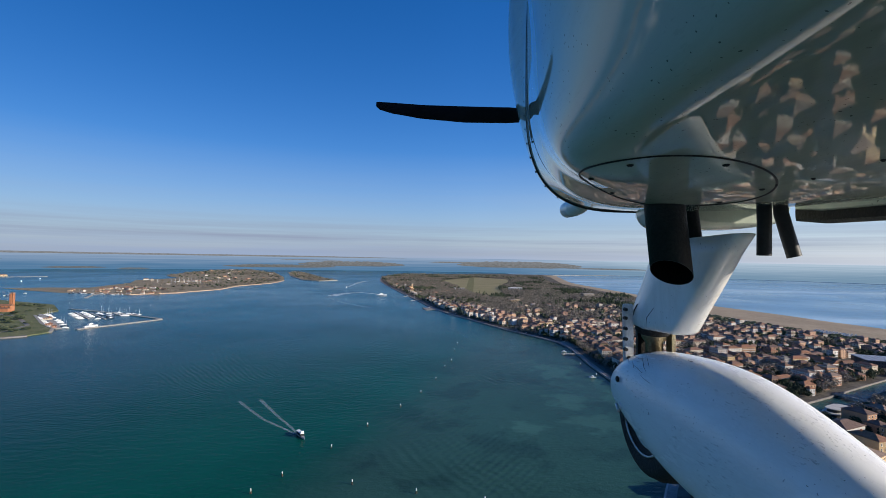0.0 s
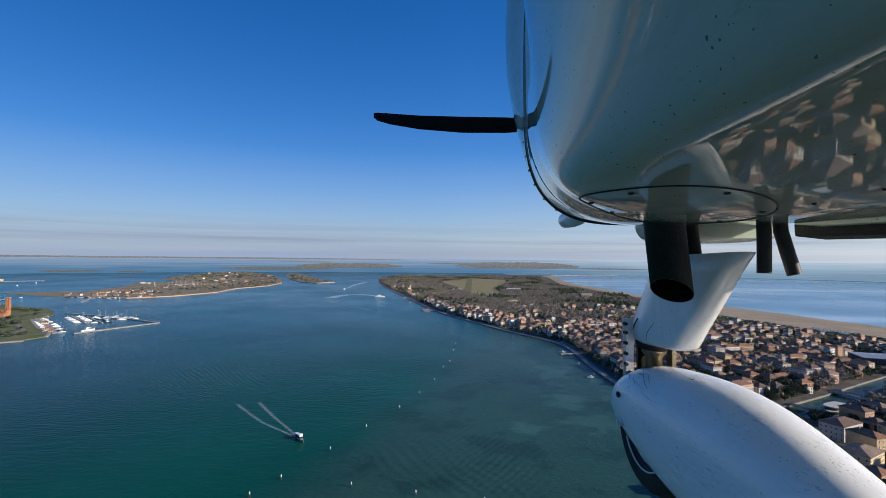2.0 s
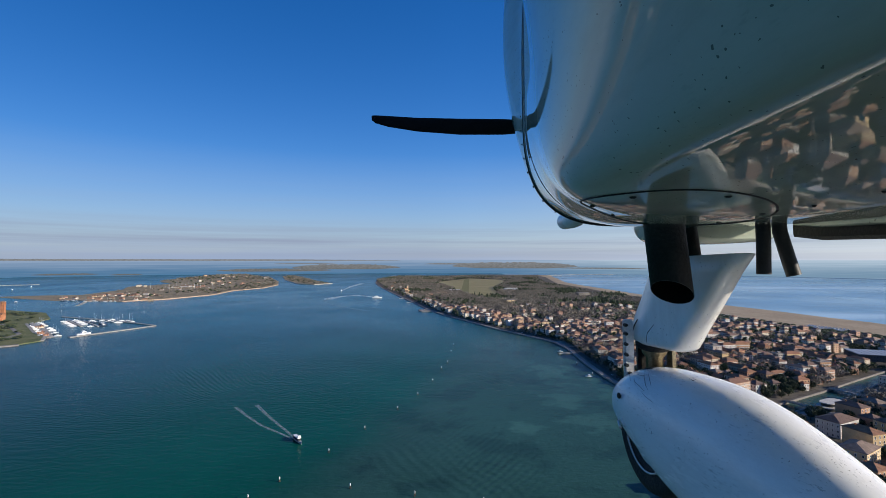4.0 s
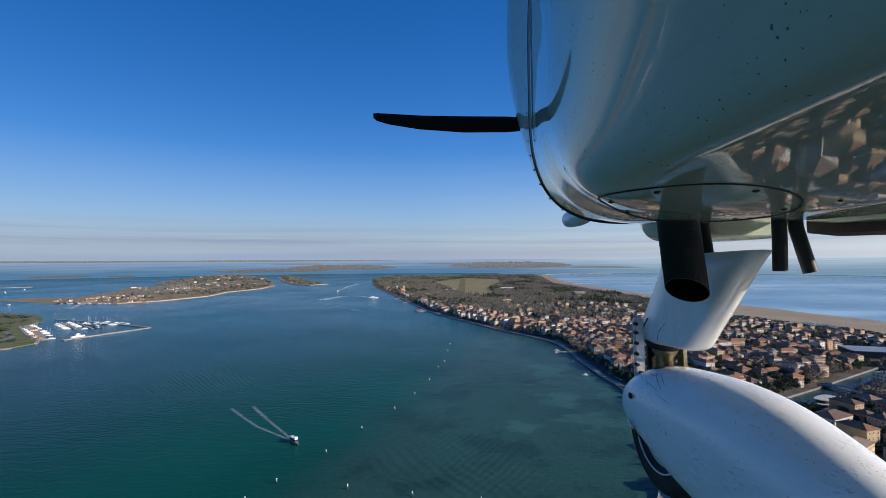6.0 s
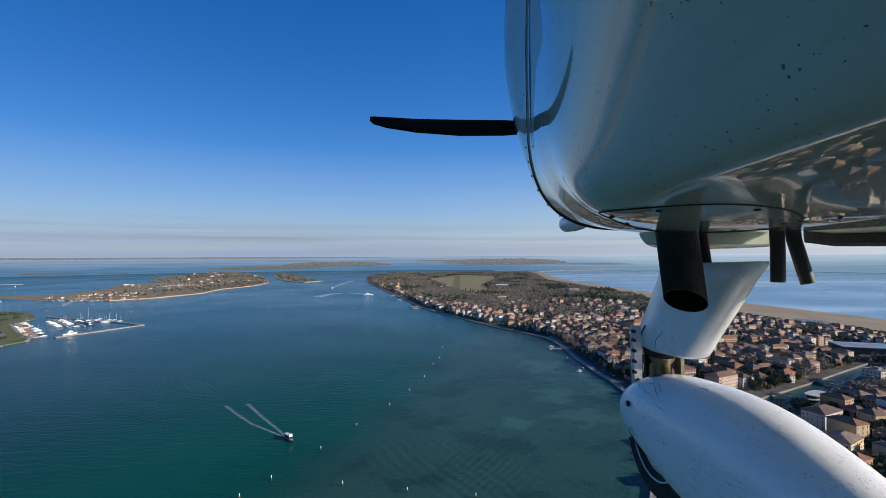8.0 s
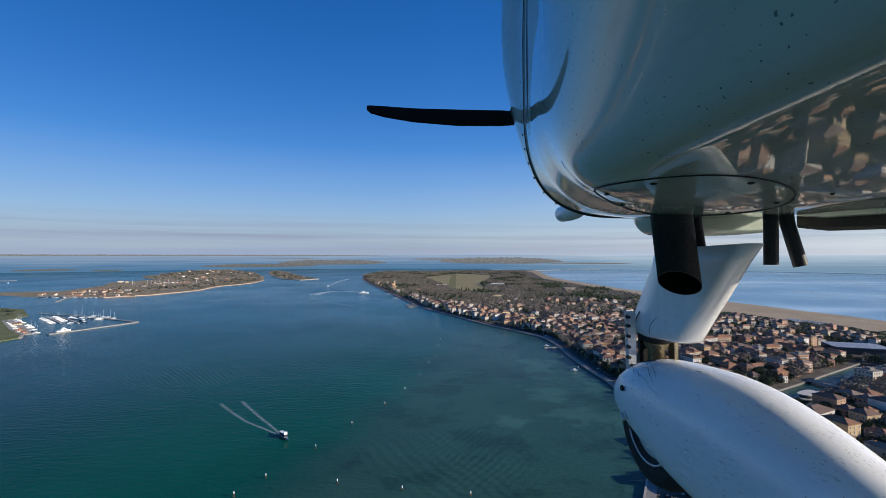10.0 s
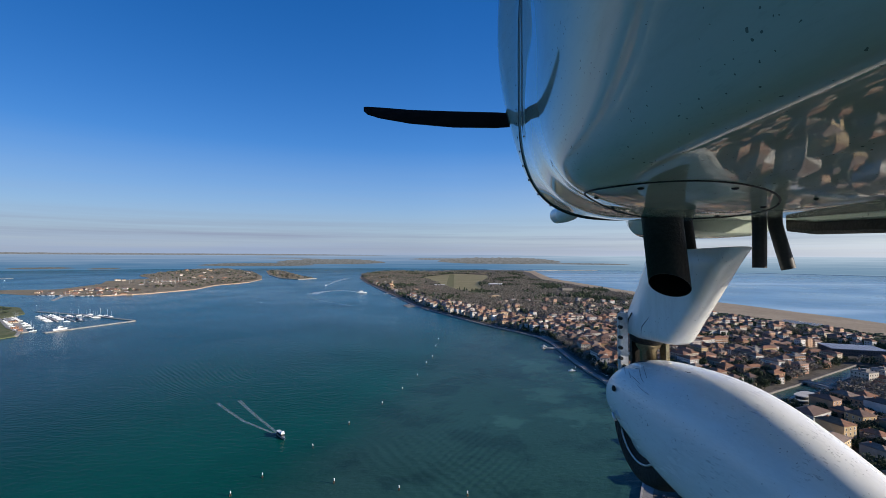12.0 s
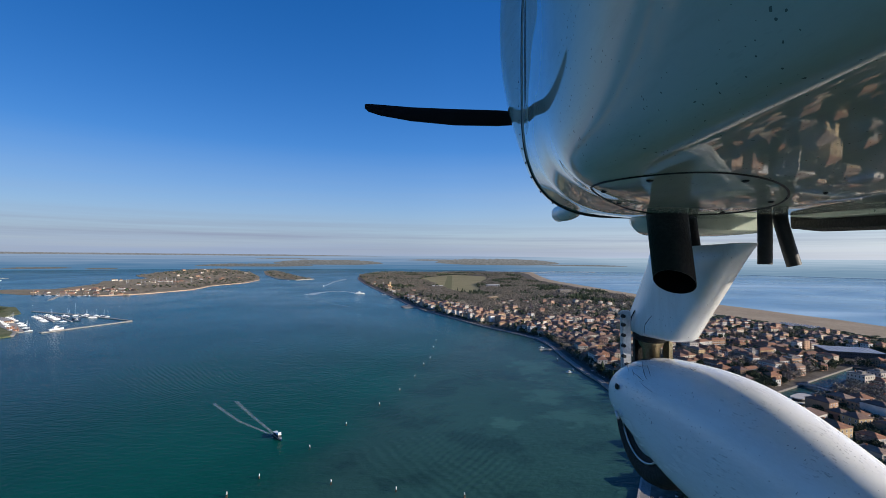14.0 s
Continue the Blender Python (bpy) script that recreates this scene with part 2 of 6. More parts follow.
M_STONE = mottled("quay_stone", (0.22, 0.20, 0.17), (0.44, 0.41, 0.36), 0.1, 1.5, 0.85, 0, 0, 0.2)
M_SHORE = mottled("tan_shore", (0.40, 0.26, 0.17), (0.55, 0.40, 0.28), 0.03, 0.4, 0.9, 0, 0, 0.2)
M_BRICK = mottled("red_brick", (0.30, 0.12, 0.06), (0.46, 0.21, 0.11), 0.15, 2.0, 0.9, 0, 0, 0.2)
M_WALL = by_object("stucco", [(0.51, 0.42, 0.31), (0.45, 0.265, 0.155), (0.55, 0.49, 0.40), (0.39, 0.21, 0.135), (0.52, 0.37, 0.20), (0.47, 0.42, 0.37),
                              (0.47, 0.285, 0.20), (0.44, 0.37, 0.29), (0.52, 0.33, 0.22), (0.66, 0.62, 0.56)], 0.25)
# far sets of walls and roofs are paler: distance haze put into the colour
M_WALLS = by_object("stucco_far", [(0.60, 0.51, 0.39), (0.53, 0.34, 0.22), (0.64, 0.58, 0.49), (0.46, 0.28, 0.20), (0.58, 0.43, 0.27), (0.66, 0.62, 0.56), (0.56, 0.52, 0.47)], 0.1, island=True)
M_ROOF = by_object("terracotta_tiles", [(0.22, 0.120, 0.080), (0.31, 0.150, 0.085), (0.155, 0.10, 0.078), (0.23, 0.165, 0.125), (0.185, 0.115, 0.085), (0.26, 0.13, 0.075)], 0.35, 0.9, 0.4)
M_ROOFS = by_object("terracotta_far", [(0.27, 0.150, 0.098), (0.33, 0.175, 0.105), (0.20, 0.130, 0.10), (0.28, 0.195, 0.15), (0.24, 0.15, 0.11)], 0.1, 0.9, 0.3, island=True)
M_PANE = mottled("dark_window", (0.02, 0.022, 0.025), (0.06, 0.06, 0.06), 0.5, 3, 0.15)
M_WHITE = mottled("white_paint", (0.66, 0.66, 0.64), (0.82, 0.82, 0.80), 0.3, 3, 0.5)
M_HOTEL = mottled("pale_stucco", (0.40, 0.37, 0.32), (0.54, 0.51, 0.46), 0.15, 1.2, 0.85)
M_METALROOF = mottled("grey_sheet_roof", (0.26, 0.27, 0.28), (0.40, 0.41, 0.42), 0.05, 0.6, 0.5)
M_WOOD = mottled("wet_timber", (0.05, 0.035, 0.022), (0.13, 0.095, 0.06), 1, 9, 0.85)
M_BARK = mottled("bark", (0.05, 0.038, 0.028), (0.12, 0.095, 0.07), 2, 14, 0.9)
M_PINE = by_object("pine_needles", [(0.030, 0.046, 0.024), (0.045, 0.062, 0.028), (0.036, 0.050, 0.030), (0.055, 0.066, 0.034)], 0.3, 0.9, 0.4)
# far trees carry a lift of haze in their base colour
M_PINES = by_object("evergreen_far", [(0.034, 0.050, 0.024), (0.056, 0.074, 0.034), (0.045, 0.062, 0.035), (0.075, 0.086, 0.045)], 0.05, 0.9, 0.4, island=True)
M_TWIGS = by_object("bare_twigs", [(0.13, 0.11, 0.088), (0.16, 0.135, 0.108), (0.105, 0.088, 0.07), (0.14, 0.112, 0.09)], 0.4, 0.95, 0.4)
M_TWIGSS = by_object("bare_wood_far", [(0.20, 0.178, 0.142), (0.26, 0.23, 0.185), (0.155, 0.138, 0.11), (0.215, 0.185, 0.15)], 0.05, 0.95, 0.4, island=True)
M_BLUE = mottled("dark_blue_hull", (0.015, 0.03, 0.06), (0.03, 0.05, 0.09), 1, 8, 0.4)


def water_material():
    """Lagoon water: deep blue-green channel, green shallows with weed and sand beyond the line of markers."""
    m, t, b = nodes_of("lagoon_water", 0.16, 0, 0.30)
    b.inputs["IOR"].default_value = 1.13
    L = t.links.new
    c = t.nodes.new("ShaderNodeTexCoord")
    s = t.nodes.new("ShaderNodeSeparateXYZ")
    L(c.outputs["Object"], s.inputs[0])

    def math_node(op, a, bb):
        n = t.nodes.new("ShaderNodeMath")
        n.operation = op
        for i, q in enumerate((a, bb)):
            if isinstance(q, (int, float)):
                n.inputs[i].default_value = q
            else:
                L(q, n.inputs[i])
        return n.outputs[0]

    def ranged(q, a, bb, lo=0.0, hi=1.0):
        n = t.nodes.new("ShaderNodeMapRange")
        n.interpolation_type = "SMOOTHSTEP"
        n.inputs["From Min"].default_value, n.inputs["From Max"].default_value = a, bb
        n.inputs["To Min"].default_value, n.inputs["To Max"].default_value = lo, hi
        L(q, n.inputs[0])
        return n.outputs[0]

    def mixed(fac, a, bb):
        n = t.nodes.new("ShaderNodeMix")
        n.data_type = "RGBA"
        L(fac, n.inputs[0])
        for i, q in ((6, a), (7, bb)):
            if isinstance(q, tuple):
                n.inputs[i].default_value = (*q, 1)
            else:
                L(q, n.inputs[i])
        return n.outputs[2]

    def noise_of(scale, detail=4.0, stretch=(1, 1, 1)):
        mpn = t.nodes.new("ShaderNodeMapping")
        mpn.inputs["Scale"].default_value = stretch
        L(c.outputs["Object"], mpn.inputs[0])
        n = node(t, "ShaderNodeTexNoise", Scale=scale, Detail=detail, Roughness=0.6)
        L(mpn.outputs[0], n.inputs["Vector"])
        return n.outputs[0]

    X, Y = s.outputs["X"], s.outputs["Y"]
    wobble = math_node("MULTIPLY", math_node("SUBTRACT", noise_of(0.006, 5), 0.5), 130.0)
    # how far a place lies on the Lido side of the marked channel
    edge = math_node("ADD", math_node("SUBTRACT", math_node("ADD", X, 205.0), math_node("MULTIPLY", Y, 0.30)), wobble)
    shallow = math_node("MULTIPLY", ranged(edge, -10, 75), ranged(Y, 820, 1250, 1.0, 0.0))
    patch = noise_of(0.016, 8)
    weed = ranged(patch, 0.50, 0.60)
    sandy = None
    # pale sand lies bare in a few places between the weed
    for px, py, rx, ry in ((142, 580, 30, 95), (128, 470, 26, 60), (148, 402, 42, 34), (72, 392, 20, 16), (185, 510, 20, 70)):
        dv = t.nodes.new("ShaderNodeVectorMath")
        dv.operation = "SUBTRACT"
        L(c.outputs["Object"], dv.inputs[0])
        dv.inputs[1].default_value = (px, py, 0)
        sv = t.nodes.new("ShaderNodeVectorMath")
        sv.operation = "MULTIPLY"
        L(dv.outputs[0], sv.inputs[0])
        sv.inputs[1].default_value = (1 / rx, 1 / ry, 0)
        lv = t.nodes.new("ShaderNodeVectorMath")
        lv.operation = "LENGTH"
        L(sv.outputs[0], lv.inputs[0])
        one = math_node("SUBTRACT", 1.2, lv.outputs["Value"])
        sandy = one if sandy is None else math_node("MAXIMUM", sandy, one)
    sandy = ranged(math_node("ADD", sandy, math_node("MULTIPLY", math_node("SUBTRACT", noise_of(0.045, 8), 0.5), 4.2)), 0.25, 0.95, 0.0, 0.7)
    shoal = mixed(weed, WATER[2], WATER[3])
    shoal = mixed(sandy, shoal, WATER[4])
    # paler, bluer far water: distant sky reflection put into the base colour
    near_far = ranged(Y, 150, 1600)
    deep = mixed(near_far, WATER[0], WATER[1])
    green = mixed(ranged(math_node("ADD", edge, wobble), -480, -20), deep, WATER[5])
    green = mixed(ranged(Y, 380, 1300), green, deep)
    body = mixed(shallow, green, shoal)
    # open sea beyond the Lido: its glare put into a paler base, in bands
    pale_bands = ranged(noise_of(0.0011, 2, (0.35, 2.2, 1)), 0.50, 0.62)
    open_sea = mixed(pale_bands, WATER[6], WATER[7])
    body = mixed(ranged(X, 620, 700), body, open_sea)
    drift = ranged(noise_of(0.0035, 5, (1.0, 1.0, 1)), 0.35, 0.65, 0.86, 1.14)
    sc = t.nodes.new("ShaderNodeVectorMath")
    sc.operation = "SCALE"
    L(body, sc.inputs[0])
    L(drift, sc.inputs["Scale"])
    L(sc.outputs[0], b.inputs["Base Color"])
    ripple = noise_of(0.16, 6, (1.0, 1.7, 1))
    swell = noise_of(0.05, 3, (0.8, 1.6, 1))
    hsum = math_node("ADD", ripple, math_node("MULTIPLY", swell, 0.7))
    # old wash of passing boats: long low crests that come and go
    for turn, gauge, seed in ((0.6, 0.055, 0.0), (-0.5, 0.042, 40.0)):
        mpw = t.nodes.new("ShaderNodeMapping")
        mpw.inputs["Rotation"].default_value = (0, 0, turn)
        mpw.inputs["Location"].default_value = (seed, 0, 0)
        L(c.outputs["Object"], mpw.inputs[0])
        wv = node(t, "ShaderNodeTexWave", Scale=gauge, Distortion=9.0, Detail=2.0)
        wv.inputs["Detail Scale"].default_value = 0.25
        L(mpw.outputs[0], wv.inputs["Vector"])
        here = ranged(noise_of(0.0045 + seed * 0.00002, 3), 0.48, 0.62, 0.0, 0.30)
        hsum = math_node("ADD", hsum, math_node("MULTIPLY", wv.outputs["Fac"], here))
    # the sea side lies calmer
    hsum = math_node("MULTIPLY", hsum, ranged(X, 620, 800, 1.0, 0.35))
    k = node(t, "ShaderNodeBump", Strength=0.36, Distance=1.3)
    L(hsum, k.inputs["Height"])
    L(k.outputs[0], b.inputs["Normal"])
    L(ranged(noise_of(0.003, 4, (1, 1, 1)), 0.35, 0.65, 0.13, 0.24), b.inputs["Roughness"])
    return m


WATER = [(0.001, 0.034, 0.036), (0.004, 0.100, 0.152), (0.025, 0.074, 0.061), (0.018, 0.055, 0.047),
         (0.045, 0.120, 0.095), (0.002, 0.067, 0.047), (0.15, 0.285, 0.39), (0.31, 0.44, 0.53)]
M_WATER = water_material()
def foam(name, strength, base):
    """Broken foam on the water: clear gaps between white flecks."""
    m, t, b = nodes_of(name, 0.7)
    b.inputs["Base Color"].default_value = (*base, 1)
    c = t.nodes.new("ShaderNodeTexCoord")
    n = node(t, "ShaderNodeTexNoise", Scale=0.55, Detail=7.0, Roughness=0.75)
    t.links.new(c.outputs["Object"], n.inputs["Vector"])
    r = node(t, "ShaderNodeMapRange")
    r.inputs["From Min"].default_value, r.inputs["From Max"].default_value = 0.36, 0.60
    r.inputs["To Max"].default_value = strength
    t.links.new(n.outputs[0], r.inputs[0])
    t.links.new(r.outputs[0], b.inputs["Alpha"])
    return m


M_FOAM = foam("foam", 0.42, (0.50, 0.58, 0.60))
M_FOAM_FRESH = foam("fresh_foam", 0.75, (0.70, 0.76, 0.78))


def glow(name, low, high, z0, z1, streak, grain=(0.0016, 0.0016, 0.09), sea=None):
    """A glowing backdrop of distant air and water: haze painted low to high, with faint level streaks."""
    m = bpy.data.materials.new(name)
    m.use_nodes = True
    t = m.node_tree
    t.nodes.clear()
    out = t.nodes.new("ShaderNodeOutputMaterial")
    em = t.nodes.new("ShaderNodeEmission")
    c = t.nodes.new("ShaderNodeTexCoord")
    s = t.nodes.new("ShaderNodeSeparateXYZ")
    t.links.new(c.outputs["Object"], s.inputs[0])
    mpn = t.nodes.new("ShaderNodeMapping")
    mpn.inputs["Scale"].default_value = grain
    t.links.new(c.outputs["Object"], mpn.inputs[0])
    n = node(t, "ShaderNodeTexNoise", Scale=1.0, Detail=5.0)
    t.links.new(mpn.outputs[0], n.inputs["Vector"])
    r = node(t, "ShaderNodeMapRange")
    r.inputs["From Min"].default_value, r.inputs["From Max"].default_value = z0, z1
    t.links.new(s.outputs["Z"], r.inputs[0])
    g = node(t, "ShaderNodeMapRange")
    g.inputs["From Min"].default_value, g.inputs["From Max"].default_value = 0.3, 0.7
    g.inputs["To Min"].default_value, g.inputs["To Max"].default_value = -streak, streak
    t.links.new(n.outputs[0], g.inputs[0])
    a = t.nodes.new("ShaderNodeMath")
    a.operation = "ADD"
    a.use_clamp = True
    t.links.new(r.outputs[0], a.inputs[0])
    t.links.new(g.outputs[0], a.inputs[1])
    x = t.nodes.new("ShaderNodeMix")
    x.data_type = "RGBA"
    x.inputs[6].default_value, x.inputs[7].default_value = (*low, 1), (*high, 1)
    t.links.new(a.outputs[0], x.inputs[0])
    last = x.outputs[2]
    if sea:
        # east of the lagoon, open sea painted paler by the sunward haze
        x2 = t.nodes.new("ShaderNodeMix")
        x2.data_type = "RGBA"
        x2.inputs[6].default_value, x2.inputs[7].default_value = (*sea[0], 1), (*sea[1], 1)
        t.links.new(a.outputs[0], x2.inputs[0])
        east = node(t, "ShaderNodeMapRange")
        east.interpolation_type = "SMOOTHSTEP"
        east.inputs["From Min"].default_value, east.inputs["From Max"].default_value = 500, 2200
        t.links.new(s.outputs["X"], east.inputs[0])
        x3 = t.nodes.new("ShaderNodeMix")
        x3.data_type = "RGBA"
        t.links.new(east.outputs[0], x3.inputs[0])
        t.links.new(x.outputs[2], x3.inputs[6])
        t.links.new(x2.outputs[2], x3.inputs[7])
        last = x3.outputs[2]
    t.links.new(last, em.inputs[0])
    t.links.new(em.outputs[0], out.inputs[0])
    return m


# haze over the far water is painted into this glowing ring
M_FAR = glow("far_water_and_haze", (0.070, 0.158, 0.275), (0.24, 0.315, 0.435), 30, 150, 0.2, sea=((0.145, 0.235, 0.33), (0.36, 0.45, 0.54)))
# haze of distance mixed into the far shores' glowing colour
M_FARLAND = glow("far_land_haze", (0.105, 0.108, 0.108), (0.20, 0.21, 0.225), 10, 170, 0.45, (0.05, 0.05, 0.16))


# ---------------------------------------------------------------- helpers of this scene
def part(name, bm, material, parent=None, label="", smooth=False):
    me = bm
    if isinstance(bm, bmesh.types.BMesh):
        me = bpy.data.meshes.new(name)
        bm.to_mesh(me)
        bm.free()
    mats = material if isinstance(material, (list, tuple)) else [material]
    if not me.materials:
        for q in mats:
            me.materials.append(q)
    if smooth:
        me.polygons.foreach_set("use_smooth", [True] * len(me.polygons))
    ob = new(name, me)
    if parent:
        ob.parent = parent
    if label:
        ob["label"] = label
    return ob


def box(bm, x0, x1, y0, y1, z0, z1, mat=0):
    v = [bm.verts.new(p) for p in ((x0, y0, z0), (x1, y0, z0), (x1, y1, z0), (x0, y1, z0), (x0, y0, z1), (x1, y0, z1), (x1, y1, z1), (x0, y1, z1))]
    for q in ((0, 3, 2, 1), (4, 5, 6, 7), (0, 1, 5, 4), (1, 2, 6, 5), (2, 3, 7, 6), (3, 0, 4, 7)):
        bm.faces.new([v[i] for i in q]).material_index = mat
    return v


def tube(bm, path, radii, n=12, caps=True, mat=0):
    """A round tube along points, with a radius at each."""
    pts = [Vector(p) for p in path]
    rings = []
    for i, p in enumerate(pts):
        d = (pts[min(i + 1, len(pts) - 1)] - pts[max(i - 1, 0)]).normalized()
        u = d.cross(Vector((0, 0, 1)) if abs(d.z) < 0.9 else Vector((0, 1, 0))).normalized()
        w = d.cross(u)
        r = radii[i] if isinstance(radii, (list, tuple)) else radii
        rings.append([bm.verts.new(p + r * (math.cos(2 * math.pi * k / n) * u + math.sin(2 * math.pi * k / n) * w)) for k in range(n)])
    for a, b2 in zip(rings, rings[1:]):
        for k in range(n):
            f = bm.faces.new((a[k], a[(k + 1) % n], b2[(k + 1) % n], b2[k]))
            f.smooth, f.material_index = True, mat
    if caps:
        bm.faces.new(list(reversed(rings[0]))).material_index = mat
        bm.faces.new(rings[-1]).material_index = mat
    return rings


def loft(bm, rings, cap=True, smooth=True):
    rows = [[bm.verts.new(p) for p in r] for r in rings]
    n = len(rows[0])
    for a, b2 in zip(rows, rows[1:]):
        for k in range(n):
            bm.faces.new((a[k], a[(k + 1) % n], b2[(k + 1) % n], b2[k])).smooth = smooth
    if cap:
        bm.faces.new(list(reversed(rows[0])))
        bm.faces.new(rows[-1])
    bmesh.ops.recalc_face_normals(bm, faces=bm.faces)
    return rows


def slab(outline, z0, z1):
    """A flat-topped piece of ground with upright sides."""
    bm = bmesh.new()
    top = [bm.verts.new((x, y, z1)) for x, y in outline]
    low = [bm.verts.new((x, y, z0)) for x, y in outline]
    f = bm.faces.new(top)
    for i in range(len(top)):
        j = (i + 1) % len(top)
        bm.faces.new((top[i], low[i], low[j], top[j]))
    bmesh.ops.triangulate(bm, faces=[f])
    bmesh.ops.recalc_face_normals(bm, faces=bm.faces)
    return bm


def ribbon(points, width, z0, z1):
    """A raised strip along a line."""
    bm = bmesh.new()
    rows = []
    for i, p in enumerate(points):
        a, b2 = Vector(points[max(i - 1, 0)]), Vector(points[min(i + 1, len(points) - 1)])
        d = (b2 - a).normalized()
        nrm = Vector((-d.y, d.x)) * (width / 2)
        q = Vector(p)
        rows.append([bm.verts.new((*(q + nrm), z1)), bm.verts.new((*(q - nrm), z1)), bm.verts.new((*(q - nrm), z0)), bm.verts.new((*(q + nrm), z0))])
    for a, b2 in zip(rows, rows[1:]):
        for k in range(4):
            bm.faces.new((a[k], a[(k + 1) % 4], b2[(k + 1) % 4], b2[k]))
    bm.faces.new(rows[0])
    bm.faces.new(list(reversed(rows[-1])))
    bmesh.ops.recalc_face_normals(bm, faces=bm.faces)
    return bm


def inside(x, y, poly):
    hit = False
    for i in range(len(poly)):
        (x0, y0), (x1, y1) = poly[i - 1], poly[i]
        if (y0 > y) != (y1 > y) and x < (x1 - x0) * (y - y0) / (y1 - y0) + x0:
            hit = not hit
    return hit


def distance(x, y, line):
    best = 1e9
    for (x0, y0), (x1, y1) in zip(line, line[1:]):
        dx, dy = x1 - x0, y1 - y0
        k = max(0.0, min(1.0, ((x - x0) * dx + (y - y0) * dy) / (dx * dx + dy * dy)))
        best = min(best, math.hypot(x - x0 - k * dx, y - y0 - k * dy))
    return best


# ---------------------------------------------------------------- plan of the lagoon
GROUND = 1.6
LAGOON_SHORE = [(60, -300), (30, -50), (45, 100), (94, 208), (112, 232), (143, 286), (184, 352)]
CANAL_SOUTH = [(300, 412), (330, 426), (419, 469), (500, 520), (570, 562)]
CANAL_NORTH = [(562, 578), (488, 536), (408, 489), (312, 437), (190, 372)]
LAGOON_SHORE_2 = [(203, 442), (207, 518), (204, 557), (205, 638), (210, 729), (206, 788), (172, 856), (131, 929), (84, 1044), (24, 1179), (-22, 1325),
                  (-71, 1533), (-112, 1700), (-156, 1876), (-263, 2322), (-340, 2700), (-377, 2974)]
NORTH_SHORE = [(-395, 3200), (-387, 3416), (-291, 3891), (80, 4074), (408, 4426), (923, 4333), (1020, 4193)]
SEA_SHORE = [(950, 3800), (876, 3353), (800, 2900), (790, 2614), (806, 2200), (816, 1871), (850, 1560), (915, 1290), (938, 1130), (962, 1030), (975, 740),
             (960, 400), (1000, 0), (1050, -300)]
LIDO = LAGOON_SHORE + CANAL_SOUTH + CANAL_NORTH + LAGOON_SHORE_2 + NORTH_SHORE + SEA_SHORE
BEACH_INNER = [(900, -300), (850, 0), (825, 400), (818, 700), (800, 860), (758, 930), (748, 992), (722, 1108), (712, 1242), (722, 1500), (735, 1730), (745, 1958),
               (742, 2300), (716, 2723), (800, 3250), (880, 3700), (910, 4150)]
FIELD = [(-1, 2885), (262, 3500), (463, 3250), (415, 2780), (285, 2300), (255, 1886), (201, 1720), (126, 1842), (78, 2337)]
ISLAND = [(-1300, 1640), (-1188, 1600), (-1037, 1570), (-942, 1660), (-880, 1860), (-905, 2090), (-845, 2330), (-870, 2600), (-1000, 3000), (-1290, 3680), (-1800, 4480),
          (-2000, 4300), (-1900, 3560), (-1800, 3080), (-1680, 2900), (-1500, 2700), (-1560, 2400), (-1440, 2180), (-1380, 1850)]
FORT_ISLE = [(-605, 2745), (-674, 2608), (-802, 2723), (-1040, 3250), (-1269, 3904), (-1287, 4196), (-1100, 3850), (-781, 3097)]
ELENA = [(-1500, 560), (-900, 640), (-720, 735), (-680, 775), (-672, 815), (-700, 850), (-760, 900), (-879, 1022), (-900, 1110), (-1010, 1230), (-1250, 1330),
         (-1700, 1380), (-1800, 800)]

# water out to the edge of sight, with the distance closing it
bm = bmesh.new()
RING = 96
rim = [bm.verts.new((4900 * math.cos(2 * math.pi * k / RING), 4900 * math.sin(2 * math.pi * k / RING), 0)) for k in range(RING)]
bm.faces.new(rim)
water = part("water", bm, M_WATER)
tagged(water, "rippled blue-green lagoon and sea water with pale shoals", "water", kind="structure")
bm = bmesh.new()
low = [bm.verts.new((4890 * math.cos(2 * math.pi * k / RING), 4890 * math.sin(2 * math.pi * k / RING), -1)) for k in range(RING)]
top = [bm.verts.new((v.co.x, v.co.y, 141)) for v in low]
for k in range(RING):
    bm.faces.new((low[k], top[k], top[(k + 1) % RING], low[(k + 1) % RING]))
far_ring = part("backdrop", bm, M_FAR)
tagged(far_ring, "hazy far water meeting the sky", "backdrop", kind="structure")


def far_shore(az0, az1, z0, z1, seed, radius=4860, thick=14):
    """A low far shore, glowing in painted haze, with an uneven crest."""
    rnd = random.Random(seed)
    bm = bmesh.new()
    n = 60
    rows = []
    for i in range(n + 1):
        k = i / n
        a = radians(az0 + (az1 - az0) * k)
        taper = min(1.0, 4 * k, 4 * (1 - k)) ** 0.6
        mid = z0 + (z1 - z0) * 0.35
        lo = mid + (z0 - mid) * taper
        hi = mid + (z1 - mid) * taper * (0.88 + 0.24 * rnd.random())
        rows.append([bm.verts.new((r * math.sin(a), r * math.cos(a), z)) for r, z in ((radius, lo), (radius, hi), (radius + thick, hi), (radius + thick, lo))])
    for a2, b2 in zip(rows, rows[1:]):
        for k in range(4):
            bm.faces.new((a2[k], a2[(k + 1) % 4], b2[(k + 1) % 4], b2[k]))
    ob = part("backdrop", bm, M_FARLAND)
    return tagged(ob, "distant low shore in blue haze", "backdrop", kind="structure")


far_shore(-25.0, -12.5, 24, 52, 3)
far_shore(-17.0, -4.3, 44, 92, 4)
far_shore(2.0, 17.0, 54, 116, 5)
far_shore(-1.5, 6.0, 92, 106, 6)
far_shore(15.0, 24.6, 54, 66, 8)
